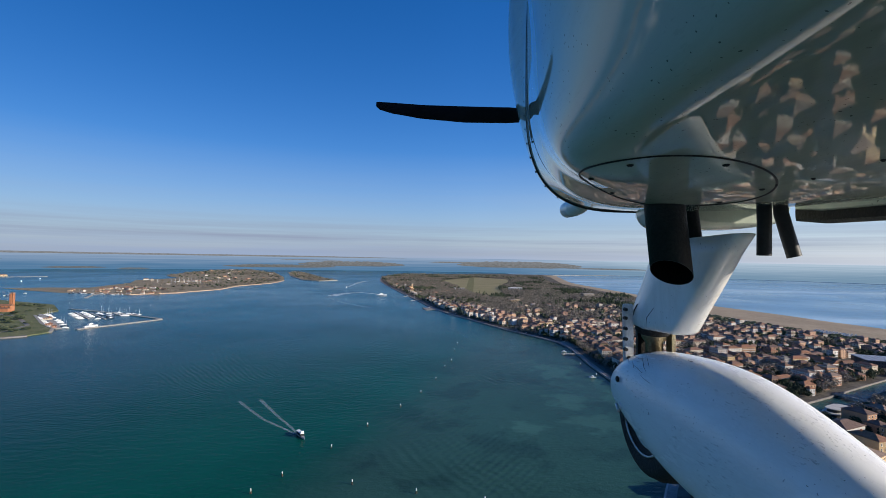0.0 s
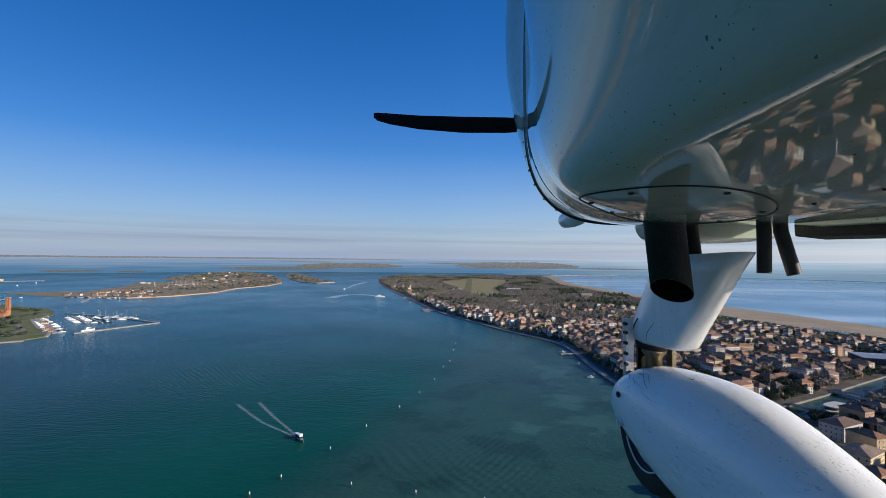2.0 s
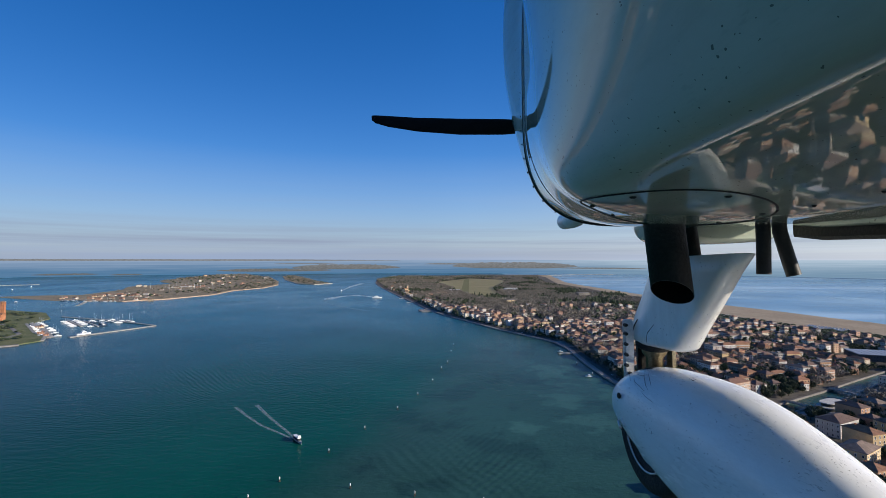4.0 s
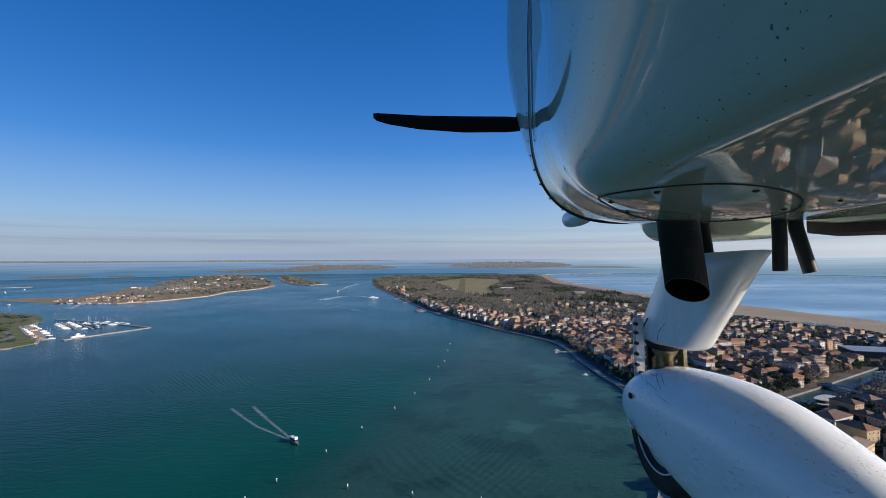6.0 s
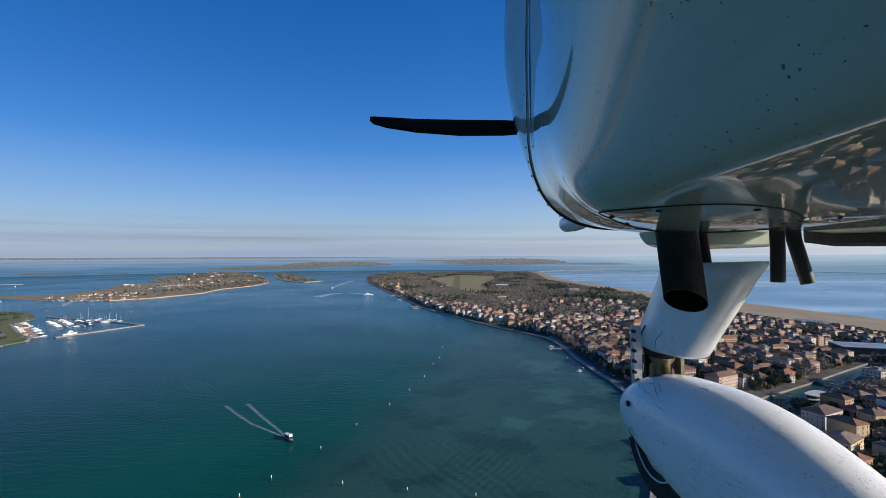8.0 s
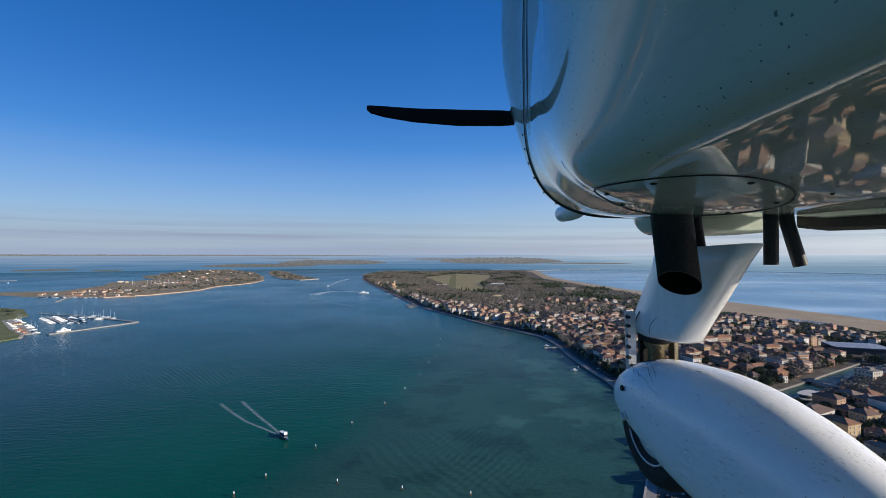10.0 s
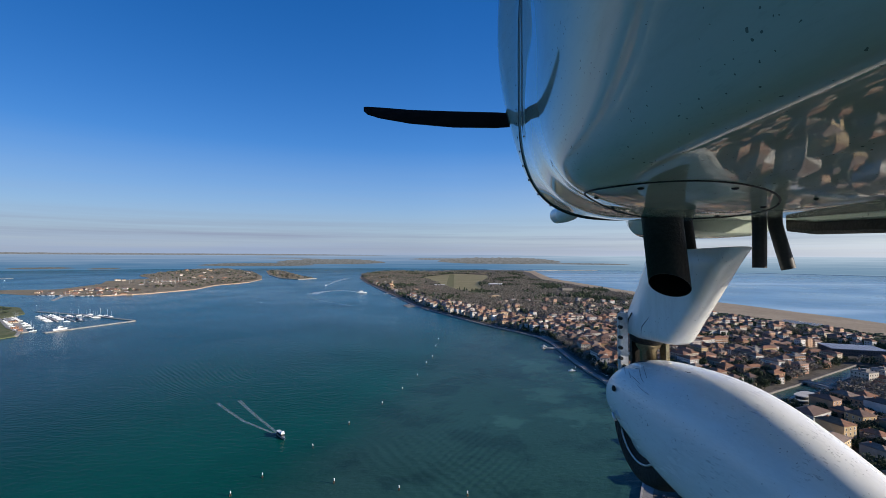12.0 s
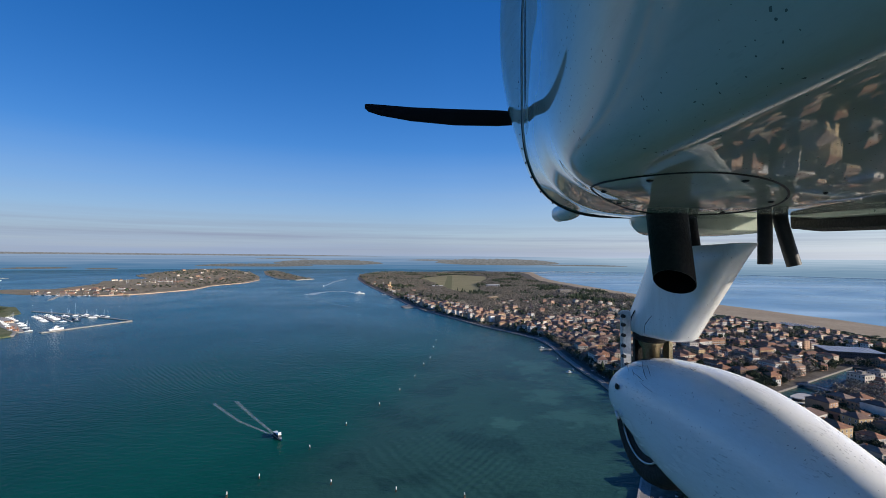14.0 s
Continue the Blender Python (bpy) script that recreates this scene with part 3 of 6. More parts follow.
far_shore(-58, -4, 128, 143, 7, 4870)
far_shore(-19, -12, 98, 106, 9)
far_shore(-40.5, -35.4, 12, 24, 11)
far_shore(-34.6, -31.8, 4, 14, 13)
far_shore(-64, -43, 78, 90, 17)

lido = part("ground", slab(LIDO, -3, GROUND), M_SOIL)
tagged(lido, "built-up island ground of paving, soil and gardens", "ground", kind="structure")
ISLET = [(-2700, 2500), (-2420, 2450), (-2330, 2500), (-2400, 2600), (-2700, 2650)]
tagged(part("ground", slab(ISLET, -3, 1.4), M_MARSH), "small built-up islet in the lagoon", "ground", kind="structure")
tagged(part("kerb", ribbon([(-2335, 2500), (-2180, 2610)], 8, -2, 2.2), M_STONE), "pale mole of the islet", "mole", kind="structure")
beach = part("ground", slab([(1032, 4195)] + [(x + 9, y) for x, y in SEA_SHORE] + BEACH_INNER, -2, GROUND + 0.25), M_SAND)
tagged(beach, "wide tan sand beach along the open sea", "beach", kind="structure")
tagged(part("ground", slab(FIELD, 0, GROUND + 0.2), M_FIELD), "dull green grass airfield between woods", "field", kind="structure")
tagged(part("ground", ribbon([(118, 1900), (225, 3350)], 34, 0, GROUND + 0.4), M_RUNWAY), "mown grass runway of darker green", "runway", kind="structure")
tagged(part("ground", slab(ISLAND, -3, 1.2), M_MARSH), "flat winter-brown island ground", "ground", kind="structure")
tagged(part("ground", slab(FORT_ISLE, -3, 1.2), M_MARSH), "narrow wooded island with a stone edge", "ground", kind="structure")
tagged(part("ground", slab(ELENA, -3, 1.5), M_LAWN), "green park ground beside the marina", "ground", kind="structure")
tagged(part("ground", slab([(-1640, 1760), (-1500, 1690), (-1290, 1600), (-1200, 1620), (-1350, 1860), (-1520, 1830)], -2, 0.35), M_MARSH), "bare brown mud flat just above water", "mud flat", kind="structure")

SHORE_LINE = LAGOON_SHORE + LAGOON_SHORE_2
quay = part("pavement", ribbon(SHORE_LINE[:8], 6.5, 0, GROUND + 0.12), M_PAVE)
tagged(quay, "pale paved promenade along the waterfront", "promenade", kind="structure")
tagged(part("pavement", ribbon(LAGOON_SHORE_2, 5.0, 0, GROUND + 0.12), M_PAVE), "pale paved promenade along the waterfront", "promenade", kind="structure")
for line in (LAGOON_SHORE, LAGOON_SHORE_2):
    moved = [(x - 3.2, y) for x, y in line]
    tagged(part("kerb", ribbon(moved, 1.2, -2, GROUND + 0.35), M_STONE), "stone quay edge", "quay wall", kind="structure")
tagged(part("road", ribbon([(x + 7.5, y) for x, y in LAGOON_SHORE_2[:12]], 4.2, 0, GROUND + 0.06), M_ROAD), "asphalt waterfront road", "road", kind="structure")
for line in (CANAL_SOUTH, CANAL_NORTH):
    tagged(part("kerb", ribbon(line, 1.0, -2, GROUND + 0.3), M_PAVE), "stone edge of the canal", "quay wall", kind="structure")
tagged(part("road", ribbon([(x + 4, y - 6) for x, y in CANAL_SOUTH], 6, 0, GROUND + 0.06), M_PAVE), "paved street beside the canal", "road", kind="structure")
tagged(part("road", ribbon([(238, 690), (420, 742), (640, 800), (760, 850)], 8, 0, GROUND + 0.06), M_PAVE), "broad pale avenue across the island", "road", kind="structure")
tagged(part("road", ribbon([(700, 760), (640, 1000), (600, 1250), (570, 1600)], 8, 0, GROUND + 0.06), M_ROAD), "asphalt road behind the beach", "road", kind="structure")
tagged(part("kerb", ribbon([(-672, 812), (-700, 852), (-762, 902), (-880, 1022)], 5, -2, 1.9), M_STONE), "pale stone edge of the park", "quay wall", kind="structure")
tagged(part("kerb", ribbon([(-1500, 556), (-900, 636), (-720, 731), (-676, 772)], 8, -2, 1.9), M_PAVE), "pale paved edge of the park", "quay wall", kind="structure")
tagged(part("kerb", ribbon(ISLAND[0:8], 9, -2, 2.4), M_SHORE), "tan shore wall of the island", "shore wall", kind="structure")
tagged(part("kerb", ribbon(FORT_ISLE[:4], 7, -2, 3.0), M_STONE), "pale stone bastion wall at the water", "fort wall", kind="structure")
tagged(part("kerb", ribbon([(1010, 4200), (1300, 4380), (1700, 4420)], 14, -2, 3), M_STONE), "long pale breakwater reaching out to sea", "breakwater", kind="structure")
# ---------------------------------------------------------------- aircraft
# local axes: x to the right wing, y to the nose, z up; the origin is a point beside the left of the cabin
plane = new("light_aircraft")
plane.matrix_world = pose(-0.0015, 0.0010, 140.0028, -1.812, -0.254, 3.913)
tagged(plane, "white high-wing light aircraft in flight, nose seen from below", "aircraft")
XC = 0.76


def station(y):
    """Half width, lowest, widest and highest level, and squareness of the fuselage at y."""
    rows = COWL[::-1]
    if y <= rows[0][0]:
        return list(rows[0][1:])
    for i in range(len(rows) - 1):
        if rows[i][0] <= y <= rows[i + 1][0]:
            p0, p1, p2, p3 = rows[max(i - 1, 0)], rows[i], rows[i + 1], rows[min(i + 2, len(rows) - 1)]
            h = p2[0] - p1[0]
            k = (y - p1[0]) / h
            out = []
            for c in range(1, len(p1)):
                m1 = (p2[c] - p0[c]) / (p2[0] - p0[0]) * h if i else 0
                m2 = (p3[c] - p1[c]) / (p3[0] - p1[0]) * h
                out.append((2 * k ** 3 - 3 * k * k + 1) * p1[c] + (k ** 3 - 2 * k * k + k) * m1 + (3 * k * k - 2 * k ** 3) * p2[c] + (k ** 3 - k * k) * m2)
            return out
    return list(rows[-1][1:])


# y; half width, lowest, widest and highest level, squareness, and how far the belly draws in below the widest level and sags to its keel
COWL = [(1.80, 0.30, 0.300, 0.88, 1.45, 2.1, 0.0, 0.0), (1.775, 0.330, 0.240, 0.88, 1.52, 2.1, 0.0, 0.0), (1.70, 0.346, 0.186, 0.86, 1.58, 2.2, 0.0, 0.0),
        (1.50, 0.338, 0.133, 0.53, 1.40, 2.9, 0.0, 0.0), (1.45, 0.338, 0.129, 0.50, 1.40, 3.0, 0.0, 0.0), (1.15, 0.415, 0.089, 0.49, 1.45, 3.4, 0.0, 0.0),
        (0.80, 0.510, 0.077, 0.48, 1.5, 7.0, 0.07, 0.003), (0.46, 0.650, 0.089, 0.48, 1.6, 28.0, 0.27, 0.010),
        (0.17, 0.760, 0.091, 0.48, 1.65, 36.0, 0.375, 0.012), (0.0, 0.790, 0.091, 0.48, 1.65, 36.0, 0.40, 0.012), (-0.9, 0.80, 0.091, 0.48, 1.65, 36.0, 0.40, 0.012)]


def skin(y, deg, off=0.0):
    """A point of the fuselage: 270 degrees is the keel, 180 the left side."""
    w, zb, zc, zt, n, lean, sag = station(y)
    c, s = math.cos(radians(deg)), math.sin(radians(deg))
    # even steps down the side to the corner, then even steps along the belly
    k = (deg % 90) / 90
    if int(deg // 90) % 2:
        k = 1 - k
    corner = 0.5 ** (1 / n)
    if k < 0.5:
        fz = 2 * k * corner
        fx = (1 - fz ** n) ** (1 / n)
    else:
        fx = (2 - 2 * k) * corner
        fz = (1 - fx ** n) ** (1 / n)
    z = fz * (zt - zc + off if s > 0 else zb - zc - off)
    x = fx * (w + off) * (1 if c > 0 else -1) * (1 - lean * fz if s < 0 else 1)
    if s < 0 and k > 0.5:
        z -= sag * (2 * k - 1)
    return Vector((XC + x, y, zc + z))


def under(x, y, off=0.0):
    """The point of the belly's left half above the plan position x, y."""
    lo, hi = 180.0, 270.0
    for _ in range(40):
        mid = (lo + hi) / 2
        lo, hi = (mid, hi) if skin(y, mid).x < x else (lo, mid)
    return skin(y, lo, off)


ys = [1.80, 1.79, 1.775, 1.74, 1.70, 1.66, 1.6, 1.54, 1.5, 1.42, 1.34, 1.26, 1.2, 1.1, 1.0, 0.92, 0.84, 0.78, 0.72, 0.66, 0.6, 0.55, 0.5, 0.46, 0.42, 0.38, 0.3, 0.24, 0.17, 0.1, 0.0, -0.3, -0.9]
bm = bmesh.new()
# finer steps of angle about the edge of the belly
angles = [a for a in range(0, 181, 4)] + [180 + 2.4 * k for k in range(1, 16)] + [216 + 0.6 * k for k in range(1, 31)] + [234 + 2.4 * k for k in range(1, 15)]
angles = angles + [270] + [540 - a for a in reversed(angles) if 181 < a < 270]
loft(bm, [[skin(y, a) for a in angles] for y in ys])
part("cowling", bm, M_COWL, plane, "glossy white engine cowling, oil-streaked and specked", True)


def seam(name, pts, r, label="", mat=M_SEAM, closed=False):
    bm = bmesh.new()
    if closed:
        pts = list(pts) + [pts[0]]
    tube(bm, pts, r, 6)
    return part(name, bm, mat, plane, label)


seam("front_seam", [skin(1.45, 150 + 2.5 * k, -0.001) for k in range(52)], 0.0072, "black gap between nose bowl and cowling")
seam("firewall_seam", [skin(-0.1, 140 + 2.5 * k, -0.001) for k in range(60)], 0.003)
# oval inspection panel under the cowling


def panel_point(k, grow=1.0):
    c, s = math.cos(2 * math.pi * k / 60) * grow, math.sin(2 * math.pi * k / 60) * grow
    return under(0.527 + 0.152 * 0.83 * c + 0.255 * 0.63 * s, 0.788 - 0.152 * 0.56 * c + 0.255 * 0.78 * s)


oval = [panel_point(k) for k in range(60)]
seam("panel_seam", oval, 0.0019, "black edge of an oval panel", closed=True)
fast = bmesh.new()
bmesh.ops.create_uvsphere(fast, u_segments=12, v_segments=8, radius=0.0052)
bmesh.ops.scale(fast, vec=(1, 1, 0.55), verts=fast.verts)
fast_me = bpy.data.meshes.new("fastener")
fast.to_mesh(fast_me)
fast.free()
for k in (2, 11, 19, 27, 35, 43, 52):
    part("fastener", fast_me, M_SEAM, plane).location = panel_point(k, 0.88)
for y, d in ((1.41, 262), (1.40, 270)):
    part("fastener", fast_me, M_SEAM, plane).location = skin(y, d, 0.001)
riv = bmesh.new()
bmesh.ops.create_uvsphere(riv, u_segments=8, v_segments=6, radius=0.0035)
riv_me = bpy.data.meshes.new("rivet")
riv.to_mesh(riv_me)
riv.free()
for y, d in ((0.66, 262), (0.55, 262), (0.46, 262)):
    part("rivet", riv_me, M_SEAM, plane).location = skin(y, d, 0.0)
for k in range(9):
    part("rivet", riv_me, M_SEAM, plane).location = skin(1.49, 176 + 7 * k, 0.0)

# outlet fairing under the cowling and the dark step on the far side
bm = bmesh.new()
rings = []
for y, w, z in ((1.52, 0.05, 0.12), (1.50, 0.105, 0.085), (1.44, 0.13, 0.064), (1.3, 0.15, 0.054), (1.16, 0.155, 0.052), (1.14, 0.15, 0.06)):
    rings.append([(XC + 0.15 + w * math.copysign(abs(math.cos(a)) ** 0.5, math.cos(a)), y, 0.16 + (0.16 - z) * math.copysign(abs(math.sin(a)) ** 0.5, math.sin(a)))
                  for a in [2 * math.pi * k / 32 for k in range(32)]])
loft(bm, rings)
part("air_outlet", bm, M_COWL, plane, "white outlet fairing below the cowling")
for name, low, high, mat, label in (("belly_strake", 0.0, 0.030, M_BLACK, "dark strake under the belly"), ("belly_fillet", 0.027, 0.110, M_COWL, "pale fillet between belly and strake")):
    bm = bmesh.new()
    rings = []
    for y, x, zl, hw in ((1.08, 1.02, 0.060, 0.004), (1.0, 1.025, 0.046, 0.012), (0.7, 1.035, 0.030, 0.018), (0.1, 1.05, 0.026, 0.02)):
        z0, z1 = zl + low, zl + high
        rings.append([(x - hw, y, z1), (x - hw, y, z0 + 0.008), (x - hw * 0.5, y, z0), (x + hw * 0.5, y, z0), (x + hw, y, z0 + 0.008), (x + hw, y, z1)])
    loft(bm, rings, smooth=False)
    part(name, bm, mat, plane, label)
bm = bmesh.new()
rings = [[(0.690 + r * math.cos(a), y, 0.184 + r * math.sin(a)) for a in [2 * math.pi * k / 20 for k in range(20)]]
         for y, r in ((1.84, 0.032), (1.76, 0.036), (1.70, 0.034), (1.665, 0.028), (1.645, 0.018), (1.64, 0.006))]
loft(bm, rings)
part("landing_light", bm, M_SPAT, plane, "rounded white lamp pod under the nose")

# exhaust stub, cut at a slant, and two drain hoses
bm = bmesh.new()
RO, RI = 0.044, 0.0425
a0, a1 = Vector((0.626, 1.02, 0.20)), Vector((0.638, 0.995, -0.074))
axis = (a1 - a0).normalized()
u = axis.cross(Vector((0, 1, 0))).normalized()
w = axis.cross(u)
rows = []
for r, end in ((RO, 0), (RO, 1), (RI, 1), (RI, 0)):
    ring = []
    for k in range(32):
        o = r * (math.cos(2 * math.pi * k / 32) * u + math.sin(2 * math.pi * k / 32) * w)
        p = (a1 if end else a0) + o
        if end:
            p = p + axis * (0.50 * o.x + 0.36 * o.y)
        ring.append(bm.verts.new(p))
    rows.append(ring)
for i, (a, b2) in enumerate(zip(rows, rows[1:])):
    for k in range(32):
        f = bm.faces.new((a[k], a[(k + 1) % 32], b2[(k + 1) % 32], b2[k]))
        f.smooth, f.material_index = True, 1 if i == 2 else 0
bm.faces.new(list(reversed(rows[3]))).material_index = 1
bmesh.ops.recalc_face_normals(bm, faces=bm.faces)
part("exhaust_pipe", bm, [M_BLACK, M_SOOT], plane, "black exhaust stub cut at a slant")


def hose(points, r):
    bm = bmesh.new()
    tube(bm, points, r, 16, caps=False)
    inner = tube(bm, points, r * 0.72, 16, caps=False)
    bm.faces.new(inner[0])
    part("drain_hose", bm, M_HOSE, plane, "black rubber drain hose")


hose([(0.828, 0.95, 0.14), (0.828, 0.95, 0.04), (0.827, 0.952, -0.034)], 0.0145)
hose([(0.862, 0.95, 0.14), (0.868, 0.95, 0.06), (0.878, 0.945, 0.01), (0.888, 0.94, -0.037)], 0.0145)

# nose leg: streamlined fairing, boot, fork and drag plates
bm = bmesh.new()
rings = []
for z, lead, trail, th in ((0.012, 1.275, 0.912, 0.040), (0.010, 1.285, 0.905, 0.046), (-0.03, 1.300, 0.948, 0.050), (-0.10, 1.345, 1.010, 0.053), (-0.17, 1.395, 1.075, 0.057),
                           (-0.205, 1.415, 1.108, 0.062), (-0.225, 1.410, 1.125, 0.060), (-0.234, 1.385, 1.14, 0.05)):
    ring = []
    for k in range(48):
        a = 2 * math.pi * k / 48
        q = 0.5 - 0.5 * math.cos(a)          # 0 at the leading edge, 1 at the trailing edge
        half = th * min(1.0, 1.55 * math.sqrt(q)) * (1 - 0.62 * max(0.0, q - 0.3)) * (1.0 if q < 0.93 else math.sqrt(max(0.0, 1 - ((q - 0.93) / 0.07) ** 2)))
        ring.append((XC + (half if math.sin(a) > 0 else -half), lead + (trail - lead) * q, z))
    rings.append(ring)
loft(bm, rings)
leg = part("leg_fairing", bm, M_LEG, plane, "white streamlined fairing of the nose leg")
bm = bmesh.new()
tube(bm, [(0.7115, 1.30, -0.165), (0.7085, 1.315, -0.185), (0.7085, 1.322, -0.205)], 0.0018, 5)
part("crack", bm, M_SEAM, leg)
bm = bmesh.new()
tube(bm, [(XC + 0.01, 1.17, 0.30), (XC + 0.02, 1.13, 0.0)], 0.02, 12)
part("strut", bm, M_BLACK, plane)
bm = bmesh.new()
tube(bm, [(XC, 1.30, -0.225), (XC, 1.302, -0.243), (XC, 1.303, -0.252)], [0.052, 0.050, 0.040], 20)
part("boot", bm, M_RUBBER, plane, "black rubber boot")
bm = bmesh.new()
tube(bm, [(XC, 1.30, -0.24), (XC, 1.30, -0.262), (XC, 1.30, -0.275), (XC, 1.30, -0.36)], [0.036, 0.034, 0.024, 0.024], 20)
part("fork", bm, M_BRONZE, plane, "bronze-coloured steel fork")
bm = bmesh.new()
box(bm, 0.797, 0.808, 1.27, 1.30, -0.33, -0.245)
part("fork_arm", bm, M_BRONZE, plane)
bm = bmesh.new()
box(bm, 0.728, 0.79, 1.335, 1.345, -0.33, -0.235)
part("fork_plate", bm, M_BLACK, plane)
bm = bmesh.new()
v = box(bm, 0.671, 0.700, 1.30, 1.315, -0.335, -0.165)
bmesh.ops.bevel(bm, geom=bm.edges[:], offset=0.003, segments=2, affect="EDGES")
plate = part("drag_plate", bm, M_ALU, plane, "bolted aluminium plate beside the fork")
for z in (-0.18, -0.205, -0.235, -0.265, -0.295, -0.32):
    b3 = bmesh.new()
    bmesh.ops.create_cone(b3, cap_ends=True, segments=6, radius1=0.006, radius2=0.005, depth=0.012, matrix=Matrix.Translation((0.672 if z > -0.3 else 0.684, 1.294, z)) @ Matrix.Rotation(radians(90), 4, "X"))
    part("bolt", b3, M_BLACK, plate)

# wheel fairing and wheel
SPAT = [(1.372, 0.012, -0.425, -0.405), (1.366, 0.056, -0.452, -0.372), (1.35, 0.084, -0.466, -0.345), (1.32, 0.102, -0.475, -0.318), (1.27, 0.112, -0.490, -0.297),
        (1.20, 0.116, -0.520, -0.284), (1.10, 0.118, -0.558, -0.278), (0.98, 0.116, -0.582, -0.274), (0.86, 0.109, -0.584, -0.288), (0.74, 0.097, -0.574, -0.325),
        (0.62, 0.082, -0.556, -0.374), (0.50, 0.062, -0.532, -0.422), (0.40, 0.040, -0.510, -0.452), (0.34, 0.018, -0.494, -0.474), (0.325, 0.004, -0.487, -0.481)]
bm = bmesh.new()
rings = []
for y, wd, zb, zt in SPAT:
    ring = []
    for k in range(48):
        a = 2 * math.pi * k / 48
        c, s = math.cos(a), math.sin(a)
        e2 = 2 / (2.15 if s > 0 else 2.6)
        ring.append((XC - 0.018 + wd * 1.06 * math.copysign(abs(c) ** e2, c), y, (zb + zt) / 2 + (zt - zb) / 2 * math.copysign(abs(s) ** e2, s)))
    rings.append(ring)
loft(bm, rings)
spat = part("wheel_fairing", bm, M_SPAT, plane, "white teardrop wheel fairing, scuffed and specked with dirt", True)
spat.modifiers.new("round", "SUBSURF").levels = 1
spat.modifiers["round"].render_levels = 2
bm = bmesh.new()
bmesh.ops.create_uvsphere(bm, u_segments=14, v_segments=10, radius=0.0085)
bmesh.ops.scale(bm, vec=(0.5, 1, 1), verts=bm.verts)
part("screw_hole", bm, M_SEAM, spat).location = (0.621, 1.24, -0.367)
bm = bmesh.new()
tube(bm, [(0.622, 1.25, -0.437), (0.620, 1.232, -0.452)], 0.004, 8)
part("latch", bm, M_ALU, spat)
bm = bmesh.new()
prof = [(-0.052, 0.085), (-0.062, 0.11), (-0.066, 0.135), (-0.058, 0.155), (-0.035, 0.166), (0, 0.169), (0.035, 0.166), (0.058, 0.155), (0.066, 0.135), (0.062, 0.11), (0.052, 0.085)]
WY, WZ = 1.215, -0.458
rings = [[(XC - 0.018 + px, WY + pr * math.cos(a), WZ + pr * math.sin(a)) for px, pr in prof] for a in [2 * math.pi * k / 48 for k in range(49)]]
rows = [[bm.verts.new(p) for p in r] for r in rings[:-1]]
for i in range(48):
    a, b2 = rows[i], rows[(i + 1) % 48]
    for k in range(len(prof) - 1):
        bm.faces.new((a[k], a[k + 1], b2[k + 1], b2[k])).smooth = True
bmesh.ops.recalc_face_normals(bm, faces=bm.faces)
wheel = part("wheel", bm, M_RUBBER, plane, "black nose-wheel tyre")
bm = bmesh.new()
tube(bm, [(XC - 0.072, WY, WZ), (XC - 0.05, WY, WZ), (XC + 0.036, WY, WZ)], [0.088, 0.085, 0.088], 32)
part("rim", bm, M_ALU, wheel)

bm = bmesh.new()
tube(bm, [(XC - 0.018 - 0.065, WY + 0.104 * math.cos(2 * math.pi * k / 40), WZ + 0.104 * math.sin(2 * math.pi * k / 40)) for k in range(41)], 0.0028, 6)
part("rim_ring", bm, M_ALU, wheel)

# propeller, stopped with one blade out to the left
HUB = Vector((0.80, 2.0, 0.632))
bm = bmesh.new()
rings = [[(HUB.x + r * math.cos(a), y, HUB.z + r * math.sin(a)) for a in [2 * math.pi * k / 28 for k in range(28)]]
         for y, r in ((1.80, 0.13), (1.93, 0.13), (2.03, 0.118), (2.12, 0.085), (2.18, 0.045), (2.20, 0.008))]
loft(bm, rings)
part("spinner", bm, M_SPAT, plane, "white propeller spinner")
for turn in (180.3, 0.3):
    bm = bmesh.new()
    rings = []
    d = Vector((math.cos(radians(turn)), 0, math.sin(radians(turn))))
    e3 = Vector((-d.z, 0, d.x))
    for r, ch, th, tw, sw in ((0.08, 0.05, 0.030, 62, 0.0), (0.16, 0.066, 0.024, 50, 0.0), (0.30, 0.086, 0.017, 38, 0.004), (0.48, 0.084, 0.012, 28, 0.006), (0.66, 0.070, 0.009, 21, 0.0),
                              (0.78, 0.055, 0.007, 17, -0.012), (0.83, 0.040, 0.005, 16, -0.02), (0.845, 0.022, 0.003, 16, -0.026)):
        ring = []
        for k in range(20):
            a = 2 * math.pi * k / 20
            q, h = math.cos(a) * ch * 0.42 + sw, math.sin(a) * th / 2
            c, s = math.cos(radians(tw)), math.sin(radians(tw))
            ring.append(HUB + d * (r * 1.075) + e3 * (q * c - h * s) + Vector((0, 1, 0)) * (q * s + h * c))
        rings.append(ring)
    loft(bm, rings)
    part("propeller_blade", bm, M_PROP, plane, "black curved composite propeller blade")


# a crack in the leg's skin and scratches on the wheel fairing: thin dark grooves lying on the paint
def scratch_lines(name, parent, lines, width, away, label):
    bm = bmesh.new()
    for line in lines:
        fine = []
        for (a, b) in zip(line, line[1:]):
            for k in range(3):
                fine.append(Vector(a).lerp(Vector(b), k / 3))
        fine.append(Vector(line[-1]))
        n = len(fine)
        tube(bm, [q + Vector(away) for q in fine], [width * (0.35 + 0.65 * math.sin(math.pi * (i + 0.5) / n)) for i in range(n)], 5)
    return part(name, bm, M_SEAM, parent, label)


